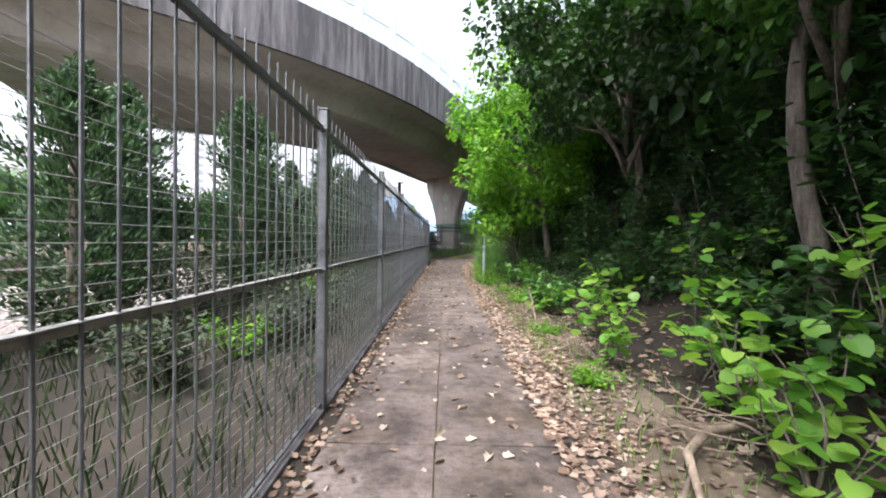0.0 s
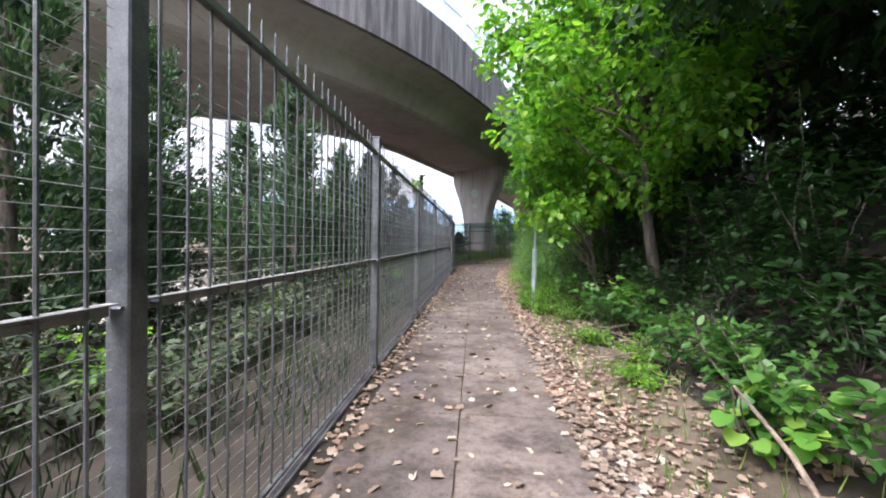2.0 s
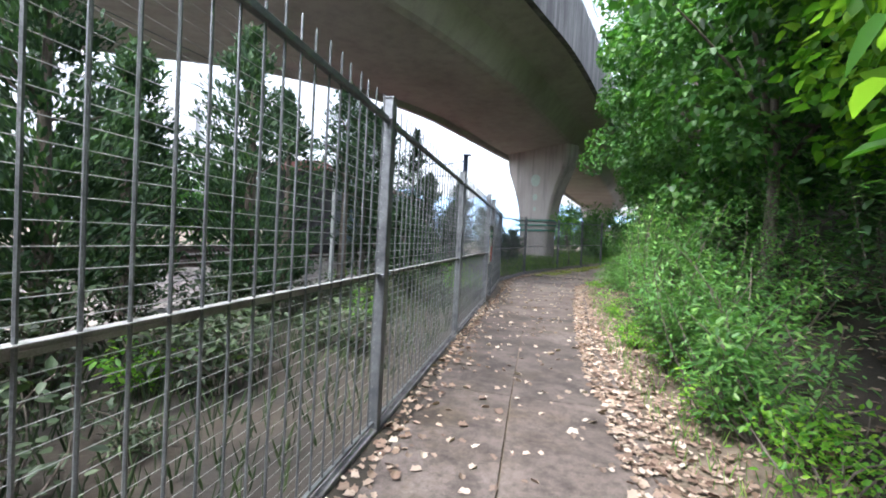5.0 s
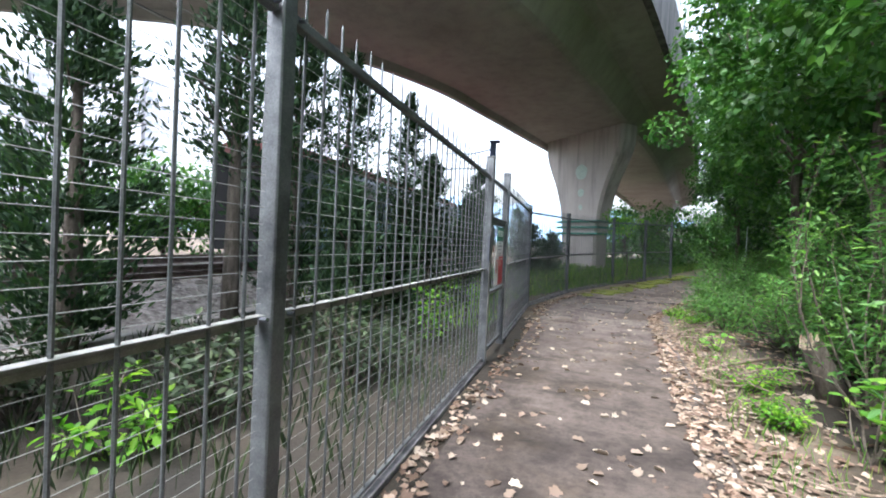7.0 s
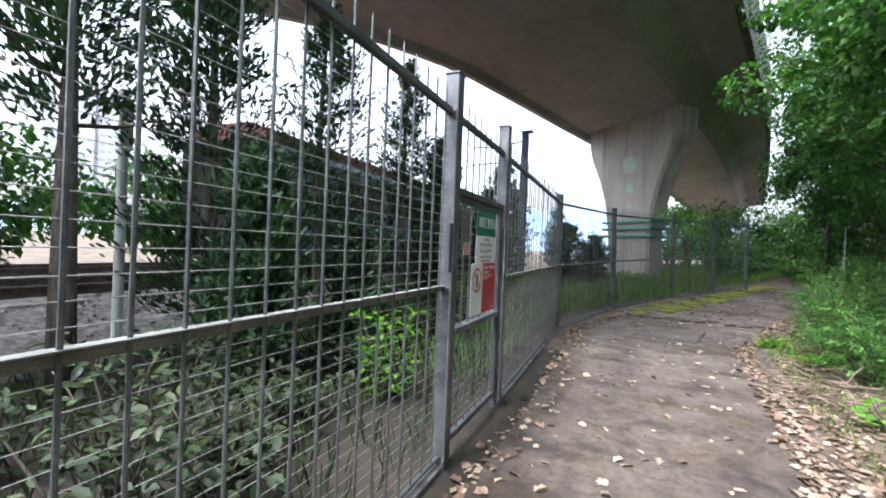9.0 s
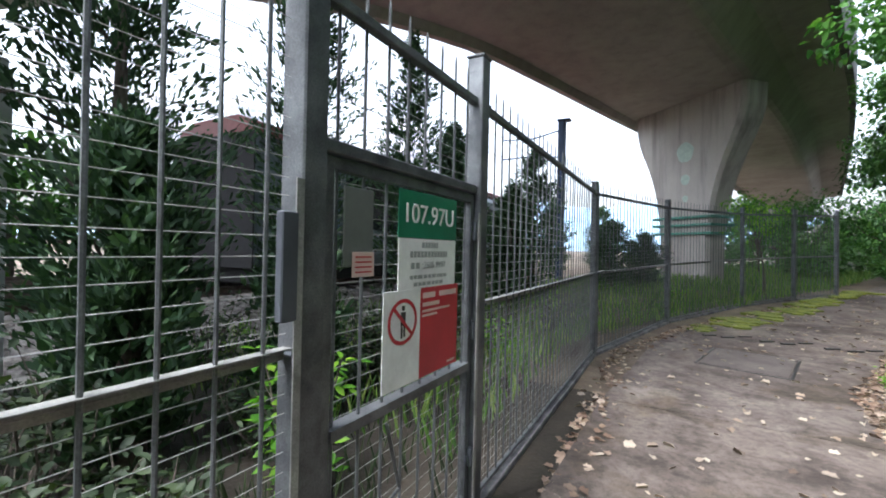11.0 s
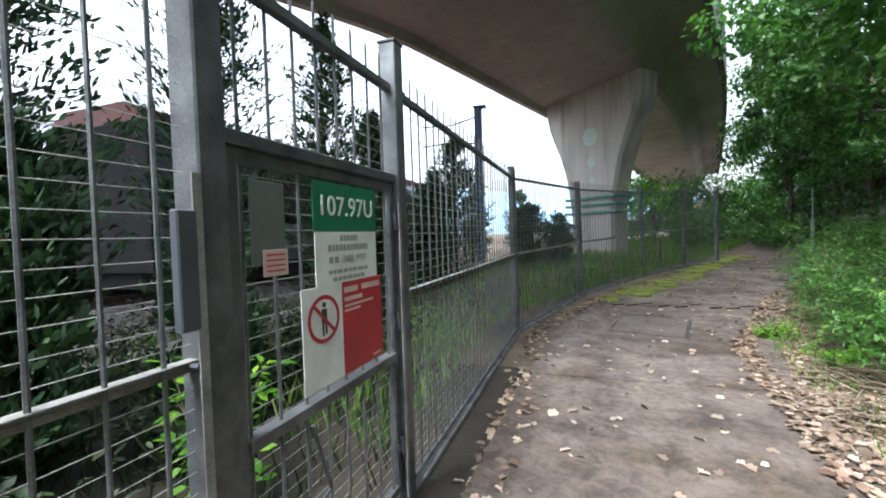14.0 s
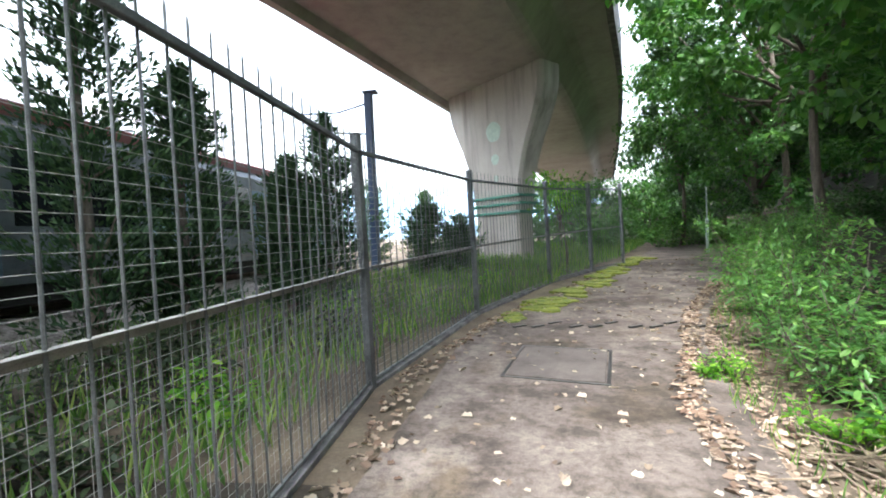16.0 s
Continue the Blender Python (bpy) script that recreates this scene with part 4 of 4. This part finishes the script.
broadleaf(3.4, 13.4, 2, (0.5, 0.6, 0.4), (-0.8, -0.2, 1.95), 240, 0.095, LEAF_BRIGHT, "bright young branch hanging out towards the path", "round", clumps=12, spread=0.3, trunk=0.03)
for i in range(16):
    shrub(rng.uniform(3.9, 5.4), 0.5 + i * 0.62, rng.uniform(0.6, 1.2), 0.8, 420, 0.12, LEAF_DARK, "forest-edge bush with deep shade put into its dark green leaves", "heart", stems=9)
broadleaf(3.0, 38.7, 3, (0.7, 0.7, 0.5), (-0.3, 0, 2.75), 900, 0.12, LEAF_BRIGHT, "young bright sapling beside the viaduct pier", "oval", clumps=14, spread=0.35, trunk=0.04, base=-0.05)
for x, y in ((4.0, 61), (6.2, 57), (8.6, 60), (11.0, 56.5), (13.0, 61)):
    broadleaf(x, y, 5, (2.4, 2.2, 2.3), (0, 0, 2.9), 3000, 0.28, LEAF_MID, "leafy green tree past the viaduct pier", clumps=45, spread=0.8, base=0.3)
for x, y in ((14, 38), (17, 44), (20, 51), (17, 58), (22, 62), (14, 60), (26, 55)):
    broadleaf(x, y, 12, (3.6, 3.6, 4.6), (0, 0, 5.2), 4500, 0.36, LEAF_DARK, "tall dark broadleaf tree deep in the wood", clumps=70, spread=1.1, trunk=0.17)
for i in range(30):
    y = -8 + i * 1.75
    x = right_edge(y) + rng.uniform(3.6, 6.5)
    shrub(x, y, rng.uniform(1.6, 3.0), 1.3, 1300, 0.17, LEAF_DARK, "forest-edge bush with deep shade put into its dark green leaves", "oval", stems=8)

# undergrowth along the path
VINE = "large bright heart-shaped vine leaves over dead twigs"
FERN = "low bright green fine-leaved weed clump by the path"
BUSH = "dense green bush of fine feathery leaves"
for x, y, h, r, n, s in ((3.5, 3.6, 1.0, 0.5, 80, 0.16), (4.2, 3.2, 1.3, 0.7, 120, 0.16), (4.3, 5.2, 1.3, 0.7, 120, 0.15), (3.1, 2.4, 0.75, 0.5, 80, 0.17), (3.4, 2.9, 0.95, 0.5, 80, 0.17), (2.9, 5.0, 0.8, 0.4, 110, 0.13), (3.6, 4.3, 1.0, 0.6, 120, 0.16), (3.3, 6.3, 0.95, 0.5, 110, 0.15),
                         (3.8, 7.4, 1.0, 0.6, 110, 0.16), (3.0, 8.3, 0.55, 0.4, 80, 0.13), (3.9, 1.4, 1.0, 0.6, 110, 0.17), (3.0, 0.4, 0.8, 0.5, 80, 0.16), (3.5, 12.3, 0.9, 0.5, 70, 0.17), (3.2, 22.9, 0.6, 0.4, 70, 0.14), (3.2, 26.6, 0.35, 0.25, 40, 0.1)):
    shrub(x, y, h, r, int(n * 0.68), s * 0.92, LEAF_VINE, VINE, "round")
for x, y, h, r in ((2.3, 14.75, 0.35, 0.3), (2.5, 14.95, 0.4, 0.3), (2.35, 15.6, 0.4, 0.3), (2.4, 14.2, 0.3, 0.3), (2.75, 13.2, 0.45, 0.45), (2.6, 14.4, 0.5, 0.45), (2.9, 14.0, 0.6, 0.5), (2.7, 15.6, 0.55, 0.5), (3.1, 15.2, 0.7, 0.5), (2.8, 16.6, 0.5, 0.5), (2.75, 11.6, 0.25, 0.35), (2.7, 9.8, 0.2, 0.35), (3.0, 10.6, 0.3, 0.4),
                   (2.6, 6.6, 0.2, 0.3), (2.55, 4.4, 0.2, 0.3), (2.7, 18.0, 0.5, 0.45), (2.75, 19.3, 0.4, 0.4), (2.7, 20.6, 0.4, 0.4), (2.8, 21.6, 0.35, 0.4), (3.0, 24.6, 0.35, 0.4), (2.9, 23.6, 0.25, 0.3),
                   (3.4, 28.8, 0.3, 0.3), (3.3, 30.2, 0.3, 0.3), (3.0, 17.3, 0.6, 0.5)):
    shrub(x, y, h, r, 520, 0.055, LEAF_BRIGHT, FERN, "oval", stems=12)
for x, y, h, r in ((3.0, 18.6, 1.6, 0.8), (3.1, 20.0, 2.0, 0.8), (3.3, 21.6, 2.1, 0.9), (2.95, 19.3, 1.1, 0.6), (2.9, 17.6, 1.1, 0.6), (3.9, 23.4, 1.7, 0.9), (3.8, 25.0, 1.3, 0.8), (4.2, 26.6, 1.2, 0.8), (3.8, 28.2, 0.9, 0.8), (4.0, 29.6, 1.1, 0.9),
                   (4.4, 31.0, 1.3, 0.9), (5.0, 32.6, 1.4, 1.0), (6.0, 34.2, 1.5, 1.0), (7.2, 36.2, 1.5, 1.0), (8.6, 38.6, 1.5, 1.0), (10, 41, 1.6, 1.1), (3.7, 23.9, 2.5, 0.8), (4.0, 25.2, 2.4, 0.8), (4.6, 24.6, 2.8, 0.9), (4.4, 22.4, 1.6, 0.9), (4.6, 20.4, 1.9, 0.9), (4.4, 17.5, 1.6, 0.9), (3.7, 16.4, 1.1, 0.7)):
    shrub(x, y, h, r, 2600, 0.08, LEAF_SOFT, BUSH, "tuft", stems=16)
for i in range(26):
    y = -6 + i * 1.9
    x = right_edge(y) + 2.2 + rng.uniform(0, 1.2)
    shrub(x, y, rng.uniform(0.7, 1.4), 0.8, 700, 0.12, LEAF_DARK, "forest-edge bush with deep shade put into its dark green leaves", "oval", stems=8)

for i in range(16):
    y = 8.4 + (i // 2) * 0.9
    x = 3.2 + (i % 2) * 0.9 + rng.uniform(-0.3, 0.3)
    shrub(x, y, rng.uniform(0.5, 1.0), 0.6, 320, 0.1, LEAF_MID if i % 2 == 0 else LEAF_DARK, "leafy green sapling clump under the trees", "heart" if i % 4 == 0 else "oval", stems=7)
for i in range(14):
    shrub(2.5 + (i % 7) * 1.9 + rng.uniform(-0.6, 0.6), 47 + (i // 7) * 5 + rng.uniform(-1, 1), rng.uniform(1.6, 2.8), 1.3, 900, 0.2, LEAF_SOFT if i % 2 else LEAF_MID, "sunlit green bush past the end of the fence", "oval", stems=9, base=-0.1)

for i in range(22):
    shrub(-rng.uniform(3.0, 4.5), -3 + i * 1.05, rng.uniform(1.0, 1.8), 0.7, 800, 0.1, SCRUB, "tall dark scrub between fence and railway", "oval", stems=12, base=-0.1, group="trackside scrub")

# weeds behind the fence
for i in range(44):
    y = -3 + i * 1.0 + rng.uniform(-0.4, 0.4)
    x = -rng.uniform(0.7, 2.6) + (max(0, y - 30) * 0.25)
    shrub(x, y, rng.uniform(0.35, 0.95), 0.4, 260, 0.10, SCRUB if i % 4 else LEAF_BRIGHT, "straggly green weed clump behind the railway fence", "narrow" if i % 2 else "oval", stems=8, base=-0.1, group="trackside weeds")


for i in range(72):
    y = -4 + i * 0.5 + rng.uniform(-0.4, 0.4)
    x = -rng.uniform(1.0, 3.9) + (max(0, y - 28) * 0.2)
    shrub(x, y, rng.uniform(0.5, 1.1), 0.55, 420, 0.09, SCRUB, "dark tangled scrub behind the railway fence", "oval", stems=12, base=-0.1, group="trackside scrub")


shrub(-0.02, 13.1, 0.22, 0.3, 45, 0.07, LEAF_BRIGHT, "small green vine sprig over the fence top", "oval", stems=5, base=2.29, name="vine_sprig", group="vine sprigs")
shrub(-0.02, 12.4, 0.15, 0.2, 20, 0.06, LEAF_BRIGHT, "small green vine sprig over the fence top", "oval", stems=3, base=2.29, name="vine_sprig", group="vine sprigs")


def scatter(name, n, place, size, material, shape, label, category, upright=False, lift=0.004, fold=0.25):
    at, along, up, sz = [], [], [], []
    while len(at) < n:
        x, y = place()
        z = ground_z(x, y)
        if left_edge(y) < x < right_edge(y) - 0.03:
            z = rise(y)
        a = rng.uniform(0, math.tau)
        at.append((x, y, z + lift * rng.uniform(0.5, 2.0)))
        if upright:
            along.append((0.35 * math.cos(a), 0.35 * math.sin(a), 1))
            up.append((math.cos(a + 1), math.sin(a + 1), 0.2))
        else:
            along.append((math.cos(a), math.sin(a), rng.uniform(-0.04, 0.2)))
            up.append((rng.normal() * 0.3, rng.normal() * 0.3, 1))
        sz.append(size * rng.uniform(0.5, 1.3))
    tagged(part(name, leaves_mesh(name, at, along, up, sz, material, shape, fold, 0.12), material), label, category, kind="stuff")


def on_path():
    y = rng.uniform(-5, 42)
    return rng.uniform(left_edge(y) - 0.2, right_edge(y) + 0.2), y


def on_verge():
    y = rng.uniform(-5, 36)
    return right_edge(y) - 0.25 + abs(rng.normal()) * 0.55, y


def in_wood():
    y = rng.uniform(-5, 34)
    return right_edge(y) + rng.uniform(0.9, 4.5), y


def at_kerb():
    y = rng.uniform(-5, 38)
    return left_edge(y) + abs(rng.normal()) * 0.16 - 0.15, y


def in_sun():
    y = rng.uniform(26, 60)
    return left_edge(y) - 0.75 - rng.uniform(0, 1) ** 1.2 * 7, y


def behind_fence():
    return -0.15 - rng.uniform(0, 4.2), rng.uniform(-5, 27)


def at_edge():
    y = rng.uniform(-4, 42)
    return right_edge(y) + 0.15 + abs(rng.normal()) * 0.6, y


scatter("fallen_leaves", 1700, on_path, 0.078, LITTER_PALE, "curled", "pale dry fallen leaves scattered over the path", "fallen leaves", fold=0.5)
scatter("leaf_litter", 19000, on_verge, 0.066, LITTER, "curled", "thick brown dry leaf litter along the path edge", "leaf litter", lift=0.012, fold=0.3)
scatter("forest_litter", 7000, in_wood, 0.1, LITTER, "curled", "dark dry leaves over the wooded slope", "leaf litter", lift=0.012, fold=0.3)
scatter("kerb_litter", 2400, at_kerb, 0.07, LITTER, "curled", "brown dry leaves drifted along the fence foot", "leaf litter", lift=0.01, fold=0.5)
scatter("grass", 16000, in_sun, 0.32, GRASS, "blade", "sunlit yellow-green grass behind the fence", "grass", upright=True)
# shade behind the fence is put into the blades by the darker scrub colour
scatter("grass_shade", 11000, behind_fence, 0.24, SCRUB, "blade", "thin green grass in shade behind the fence", "grass", upright=True)
scatter("verge_grass", 5000, at_edge, 0.13, GRASS, "blade", "short green grass tufts on the verge", "grass", upright=True)


def twig_pile(x, y, n, reach, label):
    t = thing("twig_pile", label, "dead branches", pose(x, y, ground_z(x, y)), "dead wood on the verge")
    for k in range(n):
        a = rng.uniform(0, math.tau)
        l = reach * rng.uniform(0.35, 1.0)
        o = Vector((rng.uniform(-0.3, 0.3) * reach, rng.uniform(-0.3, 0.3) * reach, rng.uniform(0.02, 0.2)))
        d = Vector((math.cos(a), math.sin(a), rng.uniform(-0.1, 0.25))) * l
        r = rng.uniform(0.004, 0.012)
        part("twig", tube(limb_points(o, o + d, 0.14, 4), [r, r * 0.9, r * 0.8, r * 0.6, r * 0.4], 5), DEAD_WOOD, t)


for x, y, n, reach in ((2.85, 3.2, 18, 0.7), (2.7, 5.6, 12, 0.6), (3.0, 10.6, 26, 0.9), (2.9, 12.0, 18, 0.8), (2.95, 24.6, 26, 0.7), (3.1, 27.4, 34, 0.8), (3.3, 28.4, 22, 0.7), (3.0, 7.2, 14, 0.8), (2.8, 22.0, 14, 0.6)):
    twig_pile(x, y, n, reach, "tangle of dry brown twigs and roots on litter")


def log(points, radii, label):
    ob = thing("fallen_branch", label, "branch")
    part("branch_wood", tube(points, radii, 9), DEAD_WOOD, ob, smooth=True)


log([(2.45, 2.35, 0.03), (2.6, 2.75, 0.1), (2.85, 2.95, 0.16), (3.2, 3.0, 0.18)], [0.02, 0.03, 0.035, 0.03], "short barkless fallen branch lying on leaf litter")
log([(2.1, 2.2, 0.03), (2.35, 2.35, 0.04), (2.5, 2.55, 0.05)], [0.012, 0.02, 0.012], "small dark broken stick on the path edge")
log([(2.55, 7.0, 0.02), (2.6, 7.7, 0.4), (2.62, 8.2, 0.57)], [0.018, 0.014, 0.008], "thin pale stick leaning out of the verge")
log([(2.55, 24.9, 0.05), (3.0, 25.3, 0.12), (3.5, 25.5, 0.2)], [0.02, 0.026, 0.018], "long pale fallen stick across the verge")

stump = thing("broken_stump", "broken tree stump with pale splintered top", "stump", pose(3.4, 24.3, ground_z(3.4, 24.3) - 0.05))
part("stump_wood", tube([(0.3, 0.1, 0), (0.16, 0.05, 0.35), (0.0, 0, 0.66)], [0.14, 0.11, 0.095], 11), BARK, stump, smooth=True)
pale = surface("pale_split_wood", (0.3, 0.22, 0.15), (0.6, 0.5, 0.38), 12, 70, 0.9, 0, 0.6)
for k in range(7):
    a = k * math.tau / 7
    part("splinter", tube([(0.06 * math.cos(a), 0.06 * math.sin(a), 0.6), (0.065 * math.cos(a) - 0.02, 0.065 * math.sin(a), 0.70 + 0.07 * math.sin(3 * a + 1))], [0.035, 0.008], 5), pale, stump)


def lamp(x, y, h, kind):
    t = thing("path_post", kind, "post", pose(x, y, ground_z(x, y) - 0.05), "path posts")
    part("lower_shaft", tube([(0, 0, 0), (0, 0, 1.28)], 0.052, 14), POST_PAINT, t)
    part("collar", tube([(0, 0, 1.28), (0, 0, 1.34)], [0.056, 0.035], 14), POST_PAINT, t)
    part("upper_shaft", tube([(0, 0, 1.34), (0, 0, h)], 0.022, 12), POST_PAINT, t)
    part("access_door", box(-0.056, -0.025, 0.5, -0.05, 0.025, 0.8, 0.003), POST_PAINT, t)


lamp(2.42, 15.25, 2.6, "pale grey-green steel post beside the path")
lamp(8.6, 42.6, 2.7, "pale grey-green steel post beside the path")

# moss along the fence foot and covers in the path
for k in range(36):
    y = 32.8 + k * 0.25 + rng.uniform(-0.2, 0.2)
    x = left_edge(y) + rng.uniform(0.0, 0.5)
    wide = rng.uniform(0.45, 1.15)
    a0 = rng.uniform(0, 6)
    rim = [(x + wide * (0.3 + 0.09 * math.sin(3 * a + a0) + 0.05 * math.sin(7 * a + 2 * a0)) * math.cos(a), y + wide * (0.36 + 0.11 * math.sin(2 * a + a0) + 0.05 * math.sin(5 * a)) * math.sin(a)) for a in np.linspace(0, math.tau, 23)[:-1]]
    tagged(part("moss_patch", prism(rim, rise(y) - 0.03, rise(y) + 0.014 + 0.0006 * k), MOSS), "yellow-green moss cushion on the damp concrete", "moss", "moss by the fence")
cover = thing("manhole_cover", "dark square concrete manhole cover set in the path", "cover", pose(1.85, 30.6, 0.026, 1.3, 0, -14))
COVER = surface("dark_cover", (0.05, 0.042, 0.039), (0.115, 0.098, 0.09), 2, 70, 0.8, 0, 0.3)
part("cover_slab", box(-0.48, -0.53, -0.05, 0.48, 0.53, 0.009, 0.004), COVER, cover)
for x0, y0, x1, y1 in ((-0.53, -0.58, 0.53, -0.545), (-0.53, 0.545, 0.53, 0.58), (-0.53, -0.544, -0.495, 0.544), (0.495, -0.544, 0.53, 0.544)):
    part("rim", box(x0, y0, -0.05, x1, y1, 0.006, 0.002), SIGN_BLACK, cover, "black dirt-filled rim")
SLOT = data_of("drain_slot", box(-0.11, -0.028, -0.02, 0.11, 0.028, 0.007, 0.002), SIGN_BLACK)
for k in range(12):
    ob = new("drain_slot", SLOT)
    ob.matrix_world = pose(1.2 + k * 0.27, 32.3 - k * 0.02 + (0.25 if k % 3 == 0 else 0), rise(32.3) + 0.014, 0, 0, 32)
    tagged(ob, "short dark drain slot cut across the concrete", "drain", "drain slots")
